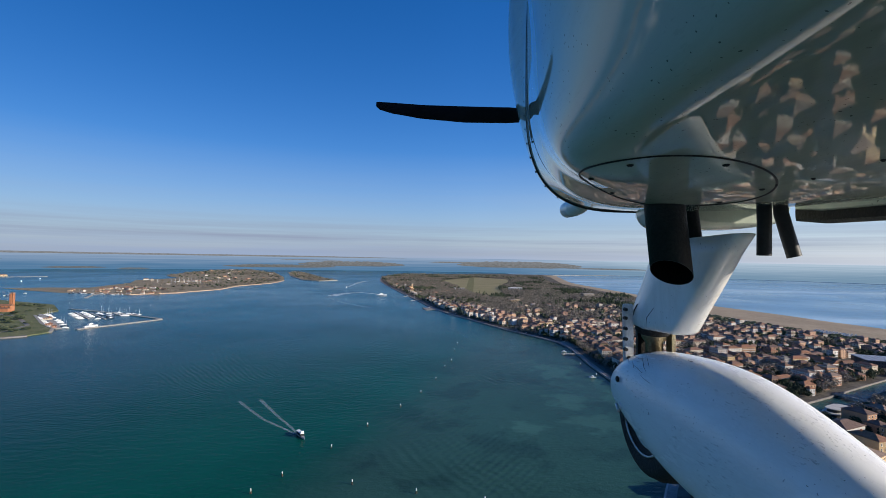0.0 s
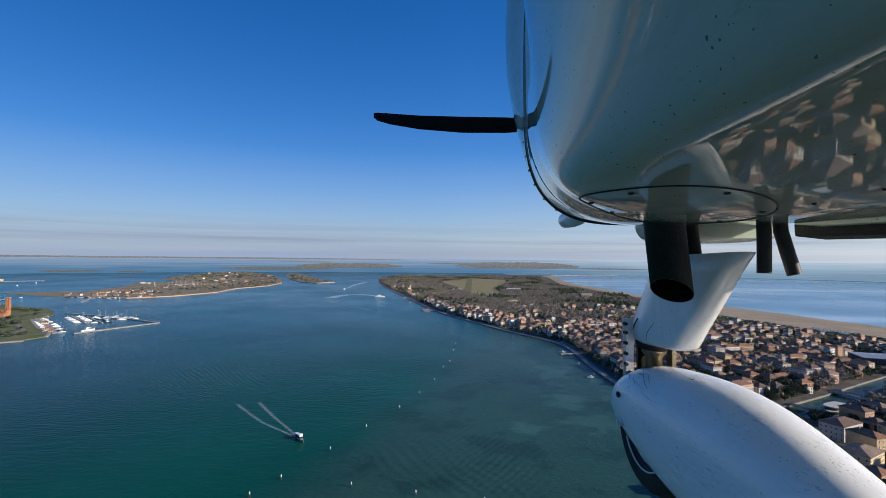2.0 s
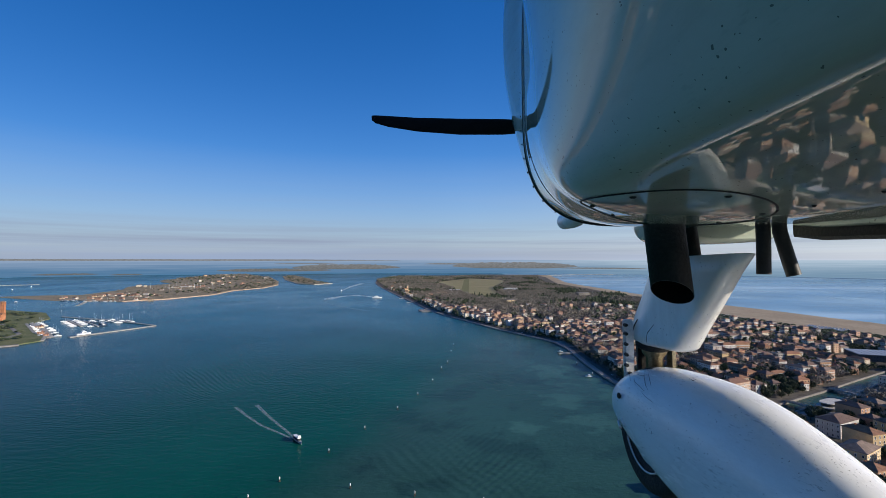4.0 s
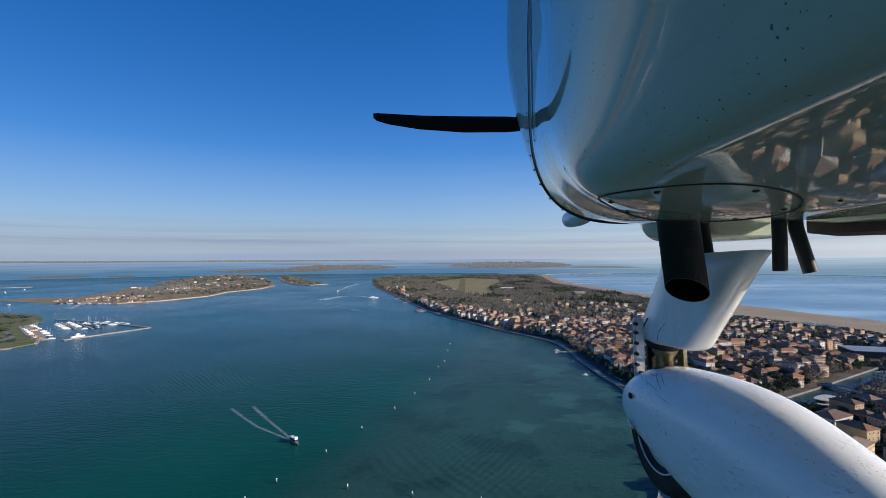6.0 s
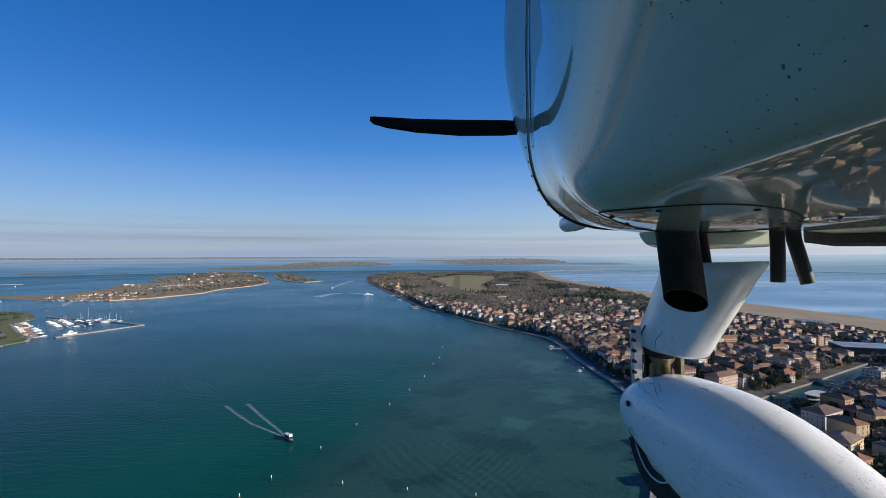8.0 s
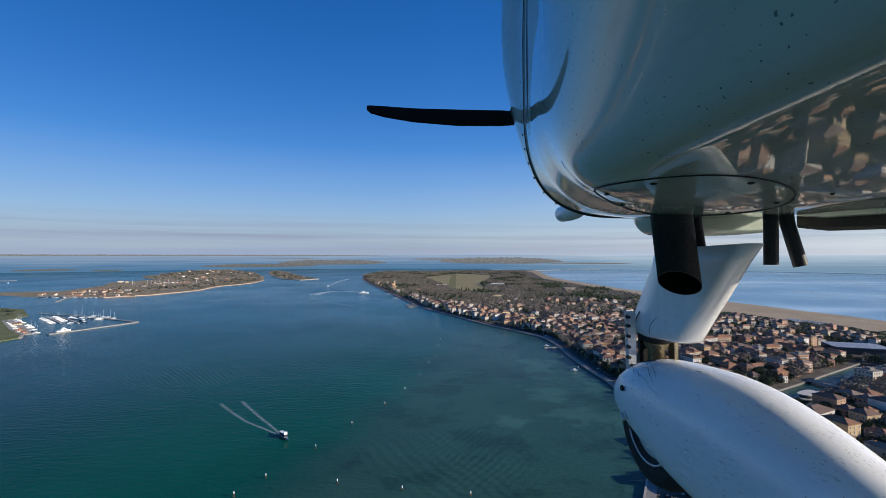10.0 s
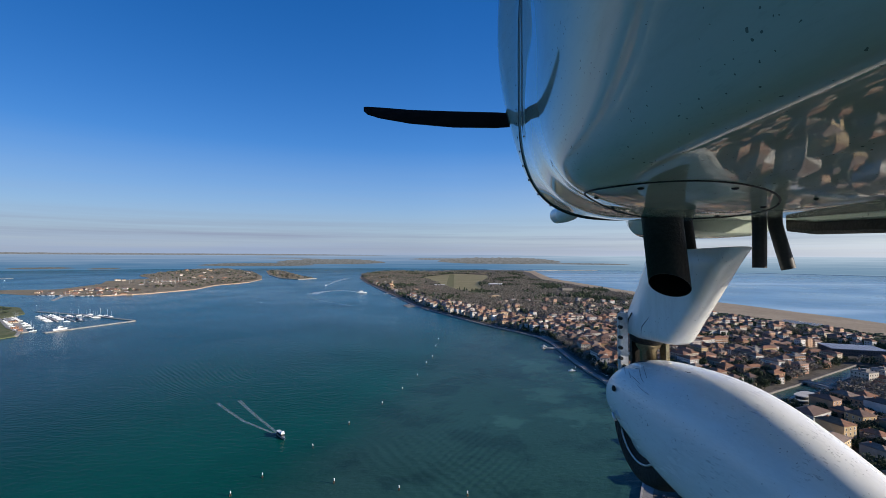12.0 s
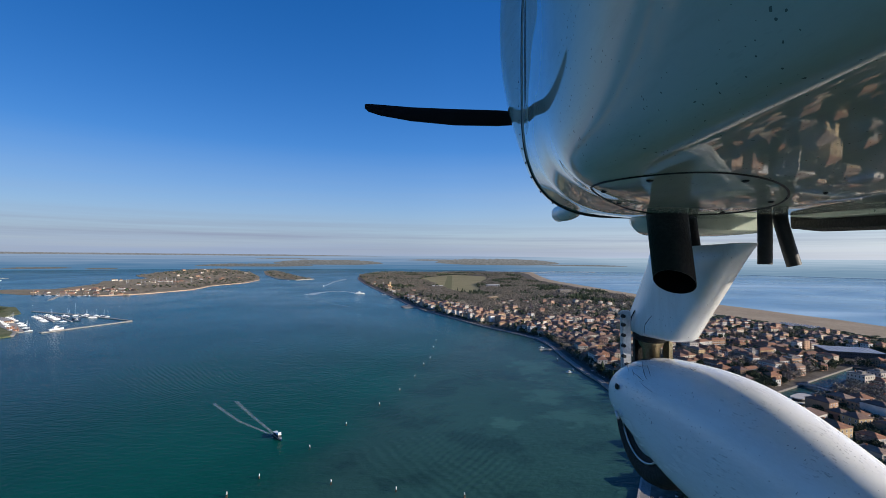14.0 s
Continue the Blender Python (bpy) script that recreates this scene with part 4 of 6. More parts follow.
scratch_lines("crack", leg, [[(0.7126, 1.2119, -0.1701), (0.7107, 1.2256, -0.1828), (0.7084, 1.2408, -0.1976), (0.7085, 1.2454, -0.2109), (0.7098, 1.2487, -0.2241)]], 0.0011, (0, 0, 0), "dark crack in the white fairing")
for k, (line, w) in enumerate((([(0.6491, 1.208, -0.3138), (0.6422, 1.1892, -0.3195), (0.6375, 1.1777, -0.3254)], 0.0006),
                ([(0.681, 1.2126, -0.2958), (0.6572, 1.1676, -0.3041), (0.6434, 1.1353, -0.3159), (0.6387, 1.1164, -0.3221)], 0.0007),
                ([(0.6422, 1.1892, -0.3195), (0.6385, 1.1568, -0.3229), (0.6349, 1.1285, -0.3281)], 0.0006),
                ([(0.6624, 1.2115, -0.3043), (0.6599, 1.1894, -0.3035), (0.6656, 1.1769, -0.2991)], 0.0005),
                ([(0.6602, 1.2533, -0.3126), (0.6428, 1.2143, -0.3214)], 0.0006),
                ([(0.6739, 1.1775, -0.295), (0.6568, 1.1397, -0.303), (0.6466, 1.1144, -0.3119)], 0.0006),
                ([(0.6319, 1.134, -0.3338), (0.6296, 1.1034, -0.3392), (0.6287, 1.0767, -0.3423)], 0.0005),
                ([(0.7032, 1.0429, -0.2798), (0.6998, 1.0253, -0.2806), (0.7088, 1.0281, -0.2789)], 0.0006))):
    scratch_lines("scratch", spat, [line], w, (0, 0, 0.0004), "")
bm = bmesh.new()
for a, b in (((0.6245, 1.2345, -0.4265), (0.6235, 1.2220, -0.4440)), ((0.6232, 1.2270, -0.4235), (0.6236, 1.2130, -0.4420))):
    tube(bm, [Vector(a) + Vector((-0.0005, 0, 0)), Vector(b) + Vector((-0.0005, 0, 0))], [0.0022, 0.0022], 6)
part("placard", bm, M_ALU, spat, "small worn metal placard")

# ---------------------------------------------------------------- woods
def blob(seed, squash=0.8, rough=0.35, lumps=4):
    """A crown of a few uneven lumps, as corner points and triangles, about 1 across."""
    rnd = random.Random(seed)
    V, F = [], []
    for i in range(lumps):
        b = bmesh.new()
        bmesh.ops.create_icosphere(b, subdivisions=1, radius=0.5)
        c = Vector((rnd.uniform(-0.3, 0.3), rnd.uniform(-0.3, 0.3), rnd.uniform(0.35, 0.75) * squash)) if lumps > 1 else Vector((0, 0, 0.5))
        s = rnd.uniform(0.45, 0.75) if lumps > 1 else 1
        o = len(V)
        for v in b.verts:
            r = 1 + rnd.uniform(-rough, rough)
            V.append(tuple(c + Vector((v.co.x * s * r, v.co.y * s * r, v.co.z * s * r * squash))))
        F += [tuple(o + v.index for v in f.verts) for f in b.faces]
        b.free()
    return np.array(V), np.array(F)


def tufts(seed, n, shape, size):
    """A crown of many small leaf tufts inside a shape: real gaps and an uneven outline."""
    rnd = random.Random(seed)
    V, F = [], []
    for i in range(n):
        while True:
            p = Vector((rnd.uniform(-1, 1), rnd.uniform(-1, 1), rnd.uniform(-1, 1)))
            if 0.35 < p.length < 1:
                break
        p = Vector((p.x * shape[0], p.y * shape[1], p.z * shape[2] + shape[3]))
        o = len(V)
        s = size * rnd.uniform(0.6, 1.3)
        for k in range(4):
            d = Vector((rnd.gauss(0, 1), rnd.gauss(0, 1), rnd.gauss(0, 0.8))).normalized() * s
            V.append(tuple(p + d))
        F += [(o, o + 1, o + 2), (o, o + 2, o + 3), (o, o + 3, o + 1), (o + 1, o + 3, o + 2)]
    return np.array(V), np.array(F)


def scattered(name, templates, spots, material, label, category):
    """Many far trees as one object."""
    VS, FS, o = [], [], 0
    rnd = random.Random(len(spots))
    for x, y, z, w, h in spots:
        V, F = rnd.choice(templates)
        a = rnd.uniform(0, 6.28)
        c, s = math.cos(a), math.sin(a)
        VS.append(np.stack([x + w * (V[:, 0] * c - V[:, 1] * s), y + w * (V[:, 0] * s + V[:, 1] * c), z + h * V[:, 2]], 1))
        FS.append(F + o)
        o += len(V)
    me = bpy.data.meshes.new(name)
    me.from_pydata(np.concatenate(VS).tolist(), [], np.concatenate(FS).tolist())
    ob = part(name, me, material)
    return tagged(ob, label, category, kind="stuff")


rnd = random.Random(11)
BLOBS = [blob(s) for s in range(7)]
TALL = [blob(s + 20, 1.0, 0.25, 3) for s in range(5)]
FLAT = [blob(s + 40, 0.55, 0.3, 5) for s in range(5)]
WHISPY = [tufts(s + 60, 34, (0.5, 0.5, 0.45, 0.55), 0.17) for s in range(6)]
BEACH = SEA_SHORE + BEACH_INNER
CHURCH_LAGOON = (-128, 1985)
HALL = (622, 640)
evergreen, bare, cypress, pines = [], [], [], []
LANDMARKS = [(CHURCH_LAGOON, 45), (HALL, 62), ((322, 372), 26), ((300, 468), 27), ((362, 424), 24), ((290, 318), 24), ((345, 2140), 60), ((384, 833), 40), ((85, 2080), 50)]


def free(x, y):
    return all(math.hypot(x - c[0], y - c[1]) > r for c, r in LANDMARKS)


def wooded(x, y):
    """How thickly wooded the Lido is at a place, from 0 to 1."""
    d = distance(x, y, SHORE_LINE)
    inner = distance(x, y, BEACH_INNER)
    if inside(x, y, FIELD) or x > 660 and not inside(x, y, LIDO):
        return 0
    k = 0.0
    if y > 1150:
        k = 0.95 if d > 105 else 0.35
    elif y > 900:
        k = 0.65 if d > 190 else 0.12
    else:
        k = 0.95 if d > 18 else 0.4
    if inner < 70 and y < 1500:
        return 1.0
    if y > 3000 and x > 380:
        k = 0.30
    k *= 0.75 + 0.9 * (noise.noise((x * 0.006, y * 0.006, 3)) + 0.1)
    return max(0.0, min(1, k))


rnd = random.Random(5)
spots = []
# the row along the waterfront, then the blocks of the town
acc = 0.0
pts = LAGOON_SHORE_2[1:15]
for (x0, y0), (x1, y1) in zip(pts, pts[1:]):
    L = math.hypot(x1 - x0, y1 - y0)
    ux, uy = (x1 - x0) / L, (y1 - y0) / L
    q = acc
    while q < L:
        for row, off in enumerate((26, 43, 62, 82, 103)):
            if y0 > 1500 and rnd.random() < 0.78 or y0 > 1250 and row > 1 or y0 <= 1250 and rnd.random() < 0.05 + 0.09 * row:
                continue
            a = q + rnd.uniform(-3, 3)
            o = off + rnd.uniform(-4, 4)
            spots.append((x0 + ux * a + uy * o, y0 + uy * a - ux * o, math.degrees(math.atan2(uy, ux)) + rnd.uniform(-6, 6)))
        q += rnd.uniform(14, 19)
    acc = q - L
for iy in range(0, 68):
    for ix in range(0, 36):
        u, v = 130 + ix * 18, 150 + iy * 18
        if rnd.random() < 0.07 or ix % 5 == 4 and rnd.random() < 0.5 or iy % 6 == 5 and rnd.random() < 0.5:
            continue
        a = radians(14)
        x = u * math.cos(a) + (v - 600) * math.sin(a) * 0.6 + rnd.uniform(-4, 4)
        y = v - (u - 400) * math.sin(a) * 0.5 + rnd.uniform(-5, 5)
        spots.append((x, y, 14 + rnd.choice((0, 90)) + rnd.uniform(-7, 7)))
kept = []
for x, y, rz in spots:
    if not inside(x, y, LIDO) or distance(x, y, SHORE_LINE) < 24 or distance(x, y, BEACH_INNER) < 60 or distance(x, y, SEA_SHORE) < 140 or not free(x, y):
        continue
    if distance(x, y, CANAL_SOUTH) < 20 or distance(x, y, CANAL_NORTH) < 15 or distance(x, y, [(238, 690), (420, 742), (640, 800), (760, 850)]) < 14:
        continue
    if inside(x, y, BEACH):
        continue
    d = distance(x, y, SHORE_LINE)
    if y > 1000 and d > 115 and rnd.random() < 0.82:
        continue
    if any(math.hypot(x - c[0], y - c[1]) < (14.5 if y < 640 else 12.5) for c in kept):
        continue
    kept.append((x, y, rz))
kept.sort(key=lambda q: math.hypot(q[0] - 350, q[1] - 500))
HOMES = np.array([(x, y) for x, y, rz in kept])
rnd = random.Random(11)
step = 9.0
for iy in range(10, 430):
    y0 = iy * step * (1.0 if iy < 250 else 1.0)
    for ix in range(-45, 100):
        x = ix * step + rnd.uniform(-4, 4)
        y = y0 + rnd.uniform(-4, 4)
        if not (-420 < x < 900 and inside(x, y, LIDO)):
            continue
        if distance(x, y, SHORE_LINE) < 12 or distance(x, y, BEACH_INNER) < (5 if y < 1900 else 70) or distance(x, y, SEA_SHORE) < 90 or not free(x, y):
            continue
        if distance(x, y, [(238, 690), (420, 742), (640, 800), (760, 850)]) < 7 or distance(x, y, CANAL_SOUTH) < 13 or distance(x, y, CANAL_NORTH) < 8:
            continue
        if inside(x, y, BEACH) or y < 1300 and np.min(np.abs(HOMES - (x, y)).sum(1)) < 6.5:
            continue
        far = y > 2300
        if rnd.random() > wooded(x, y) * (0.62 if far else 0.88 if y > 900 else 1.35):
            continue
        kind = noise.noise((x * 0.008 + 9, y * 0.005, 1)) + rnd.uniform(-0.25, 0.25)
        h = rnd.uniform(6, 13) * (1.1 if far else 1)
        if distance(x, y, BEACH_INNER) < 85 and y < 1500:
            pines.append((x, y, GROUND + h * 0.25, rnd.uniform(8, 13), h * 0.55))
        elif kind > (0.44 if y > 900 else 0.55):
            cypress.append((x, y, GROUND, rnd.uniform(4, 6.5), rnd.uniform(10, 17)))
        elif kind > (0.06 if y > 900 else -0.08):
            evergreen.append((x, y, GROUND, rnd.uniform(7, 12), h))
        else:
            bare.append((x, y, GROUND + 0.5, rnd.uniform(9, 15), h))
for line, off, gap in ((LAGOON_SHORE_2[:10], 13.5, 9.0), (CANAL_SOUTH, -11.5, 8.0), (CANAL_NORTH, -11.0, 8.0)):
    for (x0, y0), (x1, y1) in zip(line, line[1:]):
        L = math.hypot(x1 - x0, y1 - y0)
        for q in range(int(L / gap)):
            f = (q + rnd.uniform(0.2, 0.8)) * gap / L
            x, y = x0 + (x1 - x0) * f + (y1 - y0) / L * off, y0 + (y1 - y0) * f - (x1 - x0) / L * off
            if rnd.random() < 0.75 and inside(x, y, LIDO) and free(x, y):
                (bare if rnd.random() < 0.45 else evergreen).append((x, y, GROUND, rnd.uniform(5, 9), rnd.uniform(5, 9)))
for poly, n, ground in ((ISLAND, 6500, 1.2), (FORT_ISLE, 1300, 1.2)):
    xs, ys2 = [p[0] for p in poly], [p[1] for p in poly]
    for i in range(n):
        x, y = rnd.uniform(min(xs), max(xs)), rnd.uniform(min(ys2), max(ys2))
        if not inside(x, y, poly) or distance(x, y, poly + poly[:1]) < 14:
            continue
        dens = 1.0 if poly is FORT_ISLE else (1.0 if x > -1120 and y > 1950 or y > 3300 else 0.22 if y > 2500 else 0.10) * (0.65 + noise.noise((x * 0.004, y * 0.004, 7)))
        if rnd.random() > dens:
            continue
        (bare if rnd.random() < 0.7 else evergreen).append((x, y, ground, rnd.uniform(10, 17), rnd.uniform(6, 11)))
for i in range(1800):
    x, y = rnd.uniform(-1500, -690), rnd.uniform(620, 1220)
    if inside(x, y, ELENA) and distance(x, y, ELENA + ELENA[:1]) > 20 and math.hypot(x + 1010, y - 1085) > 70 and rnd.random() < 0.45:
        pines.append((x, y, 3.0, rnd.uniform(11, 17), rnd.uniform(7, 10)))
FINE_BARE = [tufts(s + 90, 170, (0.5, 0.5, 0.42, 0.55), 0.085) for s in range(6)]
FINE_GREEN = [tufts(s + 110, 150, (0.46, 0.46, 0.42, 0.52), 0.10) for s in range(6)]
near_trees = []
for group in (evergreen, bare, cypress, pines):
    for q in list(group):
        if math.hypot(q[0] - 330, q[1] - 470) < 175 and len(near_trees) < 300:
            near_trees.append((q, 0 if group is bare else 1 if group is evergreen else 2 if group is cypress else 3))
            group.remove(q)
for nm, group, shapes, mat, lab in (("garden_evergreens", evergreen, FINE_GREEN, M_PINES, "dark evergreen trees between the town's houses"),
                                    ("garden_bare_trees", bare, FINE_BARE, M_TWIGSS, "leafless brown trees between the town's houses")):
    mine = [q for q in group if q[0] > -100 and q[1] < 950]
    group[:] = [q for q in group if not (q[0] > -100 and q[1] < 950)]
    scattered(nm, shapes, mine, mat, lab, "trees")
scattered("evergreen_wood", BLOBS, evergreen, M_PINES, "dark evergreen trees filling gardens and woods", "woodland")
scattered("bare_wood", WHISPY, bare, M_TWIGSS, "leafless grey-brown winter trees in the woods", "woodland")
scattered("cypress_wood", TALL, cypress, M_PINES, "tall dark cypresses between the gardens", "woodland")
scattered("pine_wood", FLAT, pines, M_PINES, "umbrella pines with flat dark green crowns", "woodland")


def tree(name, crown, crown_mat, trunk_h, label):
    """Tapered trunk with limbs and a crown of many tufts; about 1 wide and 1 high."""
    root = new(name)
    bm = bmesh.new()
    tube(bm, [(0, 0, -0.02), (0.01, 0, trunk_h * 0.5), (0, 0.01, trunk_h)], [0.035, 0.026, 0.018], 7)
    for k in range(5):
        a = 2 * math.pi * k / 5
        tube(bm, [(0, 0, trunk_h * 0.8), (0.16 * math.cos(a), 0.16 * math.sin(a), trunk_h + 0.14), (0.3 * math.cos(a), 0.3 * math.sin(a), trunk_h + 0.3)], [0.014, 0.009, 0.004], 5)
    part("trunk", bm, M_BARK, root)
    me = bpy.data.meshes.new("crown")
    me.from_pydata(crown[0].tolist(), [], crown[1].tolist())
    part("crown", me, crown_mat, root)
    return tagged(root, label, "tree", "trees of the town gardens")


SPECIES = [tree("bare_tree", tufts(81, 420, (0.5, 0.5, 0.38, 0.60), 0.065), M_TWIGS, 0.35, "leafless grey-brown tree in a garden"),
           tree("evergreen_tree", tufts(82, 420, (0.46, 0.46, 0.40, 0.58), 0.075), M_PINE, 0.25, "dark evergreen tree in a garden"),
           tree("cypress", tufts(83, 340, (0.40, 0.40, 0.48, 0.50), 0.07), M_PINE, 0.2, "tall narrow dark cypress"),
           tree("umbrella_pine", tufts(84, 380, (0.52, 0.52, 0.20, 0.72), 0.07), M_PINE, 0.55, "umbrella pine with a flat dark crown")]
started = [False] * 4
for (x, y, z, w, h), k in near_trees:
    m = pose(x, y, GROUND, 0, 0, (x * 13 + y * 7) % 360) @ Matrix.Diagonal((w, w, h * (1.25 if k == 3 else 1), 1))
    if started[k]:
        copy_thing(SPECIES[k], Matrix.Identity(4)).matrix_basis = m
    else:
        SPECIES[k].matrix_basis, started[k] = m, True


for k in range(4):
    if not started[k]:
        for q in (*SPECIES[k].children, SPECIES[k]):
            bpy.data.objects.remove(q)


# ---------------------------------------------------------------- houses
def walls_mesh(w, d, h, cut):
    """Walls with window openings sunk into them."""
    bm = bmesh.new()
    box(bm, -w / 2, w / 2, -d / 2, d / 2, 0, h, 0)
    if cut:
        floors = max(2, int(h / 3.3))
        for side in range(4):
            run = w if side % 2 == 0 else d
            n = max(2, int(run / 3.1))
            for f in range(floors):
                for i in range(n):
                    u = -run / 2 + run * (i + 0.5) / n
                    z = 1.1 + f * (h - 0.5) / floors
                    off = (d if side % 2 == 0 else w) / 2
                    pts = [(u - 0.55, z), (u + 0.55, z), (u + 0.55, z + 1.6), (u - 0.55, z + 1.6)]
                    vs = []
                    for a, zz in pts:
                        o = off + 0.03
                        p = {0: (a, -o), 1: (o, a), 2: (-a, o), 3: (-o, -a)}[side]
                        vs.append(bm.verts.new((p[0], p[1], zz)))
                    bm.faces.new(vs).material_index = 1
    return bm


def roof_mesh(w, d, h, pitch, hip):
    """A tiled roof with eaves; hip: how far the ridge ends draw in."""
    e2 = 0.6
    bm = bmesh.new()
    x, y = w / 2 + e2, d / 2 + e2
    if w >= d:
        ridge = [(-x + y * hip, 0), (x - y * hip, 0)]
    else:
        ridge = [(0, -y + x * hip), (0, y - x * hip)]
    rise = min(x, y) * pitch
    low = [bm.verts.new((a, b2, h - 0.02)) for a, b2 in ((-x, -y), (x, -y), (x, y), (-x, y))]
    eav = [bm.verts.new((a, b2, h + 0.22)) for a, b2 in ((-x, -y), (x, -y), (x, y), (-x, y))]
    top = [bm.verts.new((a, b2, h + 0.22 + rise)) for a, b2 in ridge]
    bm.faces.new(list(reversed(low)))
    for k in range(4):
        bm.faces.new((low[k], low[(k + 1) % 4], eav[(k + 1) % 4], eav[k]))
    if w >= d:
        for q in ((eav[0], eav[1], top[1], top[0]), (eav[1], eav[2], top[1]), (eav[2], eav[3], top[0], top[1]), (eav[3], eav[0], top[0])):
            bm.faces.new(q)
    else:
        for q in ((eav[0], eav[1], top[0]), (eav[1], eav[2], top[1], top[0]), (eav[2], eav[3], top[1]), (eav[3], eav[0], top[0], top[1])):
            bm.faces.new(q)
    return bm


def window_mesh(w, h):
    bm = bmesh.new()
    box(bm, -w / 2, w / 2, -0.06, 0.0, 0, h, 0)
    box(bm, -w / 2 - 0.12, w / 2 + 0.12, -0.14, 0.0, -0.14, 0, 1)
    for s in (-1, 1):
        box(bm, s * w / 2 - 0.07, s * w / 2 + 0.07, -0.1, 0.0, 0, h, 1)
    box(bm, -w / 2, w / 2, -0.1, 0.0, h - 0.1, h + 0.06, 1)
    me = bpy.data.meshes.new("window")
    bm.to_mesh(me)
    bm.free()
    me.materials.append(M_PANE)
    me.materials.append(M_WHITE)
    return me


WINDOW = window_mesh(1.1, 1.7)


def house(w, d, h, pitch, hip, near, flat=False, wall=None, label="", category="house", wing=False, balconies=False):
    root = new("house")
    part("house_body", walls_mesh(w, d, h, not near), [wall or M_WALL, M_PANE], root)
    if flat:
        bm = bmesh.new()
        box(bm, -w / 2 - 0.25, w / 2 + 0.25, -d / 2 - 0.25, d / 2 + 0.25, h + 0.02, h + 0.5)
        box(bm, -w * 0.2, w * 0.1, -d * 0.2, d * 0.2, h + 0.5, h + 2.7)
        part("roof", bm, M_PAVE, root, "flat pale roof")
    else:
        part("roof", roof_mesh(w, d, h, pitch, hip), M_ROOF, root)
    if wing:
        m = pose(-w * 0.22, -d * 0.62, 0, 0, 0, 90)
        for nm, src, mats in (("wing", walls_mesh(d * 0.75, w * 0.45, h * 0.72, True), [wall or M_WALL, M_PANE]), ("wing_roof", roof_mesh(d * 0.75, w * 0.45, h * 0.72, 0.42, 1.0), M_ROOF)):
            src.transform(m)
            part(nm, src, mats, root)
    if balconies:
        floors = max(2, int(h / 3.3))
        for f in range(1, floors):
            z = 0.75 + f * (h - 0.5) / floors
            bm = bmesh.new()
            box(bm, -w * 0.42, w * 0.42, -d / 2 - 1.25, -d / 2 - 0.01, z - 0.18, z)
            box(bm, -w * 0.42, w * 0.42, -d / 2 - 1.25, -d / 2 - 1.15, z, z + 0.95)
            for e in (-w * 0.42, w * 0.42 - 0.1):
                box(bm, e, e + 0.1, -d / 2 - 1.15, -d / 2 - 0.01, z, z + 0.95)
            part("balcony", bm, M_HOTEL, root, "pale balcony parapet")
    bm = bmesh.new()
    box(bm, w * 0.18, w * 0.18 + 0.9, d * 0.12, d * 0.12 + 0.7, h + 0.1, h + 2.9)
    box(bm, w * 0.18 - 0.15, w * 0.18 + 1.05, d * 0.12 - 0.15, d * 0.12 + 0.85, h + 2.9, h + 3.1)
    part("chimney", bm, M_BRICK, root)
    if near:
        floors = max(2, int(h / 3.3))
        for side in (0, 3, 1):
            run = w if side % 2 == 0 else d
            n = max(2, int(run / 3.6))
            for f in range(floors):
                for i in range(n):
                    u = -run / 2 + run * (i + 0.5) / n
                    off = (d if side % 2 == 0 else w) / 2 + 0.004
                    p = {0: (u, -off), 1: (off, u), 3: (-off, -u)}[side]
                    part("window", WINDOW, None, root).matrix_basis = pose(p[0], p[1], 1.0 + f * (h - 0.5) / floors, 0, 0, {0: 0, 1: 90, 3: 270}[side])
    return tagged(root, label, category)


KINDS = [(11, 10, 7.5, 0.42, 1.0, False, "two-storey stucco villa with a hipped terracotta roof"),
         (15, 11, 10.5, 0.42, 1.0, False, "three-storey stucco house with a hipped terracotta roof"),
         (18, 12, 13.5, 0.40, 1.0, False, "four-storey stucco apartment house with a tiled roof"),
         (13, 13, 11, 0.42, 0.9, False, "square stucco villa with a red tiled roof"),
         (20, 10, 9, 0.45, 0.0, False, "long gabled stucco house with terracotta tiles"),
         (17, 14, 15, 0.0, 0.0, True, "pale apartment block with a flat roof"),
         (12, 9, 6.5, 0.45, 1.0, False, "small stucco house with a tiled wing"),
         (26, 14, 15, 0.36, 1.0, False, "long four-storey apartment house with balconies and a tiled roof")]
FIRST = {}


def place_house(kind, near, x, y, rz, s):
    key = (kind, near)
    m = pose(x, y, GROUND - 0.05, 0, 0, rz) @ Matrix.Diagonal((s, s, s, 1))
    if key not in FIRST:
        w, d, h, pitch, hip, flat, label = KINDS[kind]
        FIRST[key] = house(w, d, h, pitch, hip, near, flat, label=label, wing=kind in (1, 4, 6), balconies=kind in (2, 5, 7))
        tagged(FIRST[key], group="houses of the island town")
        FIRST[key].matrix_basis = m
        return FIRST[key]
    q = FIRST[key]
    c = copy_thing(q, Matrix.Identity(4))
    c.matrix_basis = m
    return c


rnd = random.Random(6)
for i, (x, y, rz) in enumerate(kept[:300]):
    kind = rnd.choices(range(8), (2.2, 3, 2.6, 3, 2.4, 0.6, 1.8, 1.8))[0]
    near = math.hypot(x, y) < 560
    place_house(kind, near, x, y, rz, rnd.uniform(0.80, 1.12) if kind < 7 else rnd.uniform(0.75, 0.95))

# those farther off, as one mass of walls and one of roofs
VW, VR = bmesh.new(), bmesh.new()


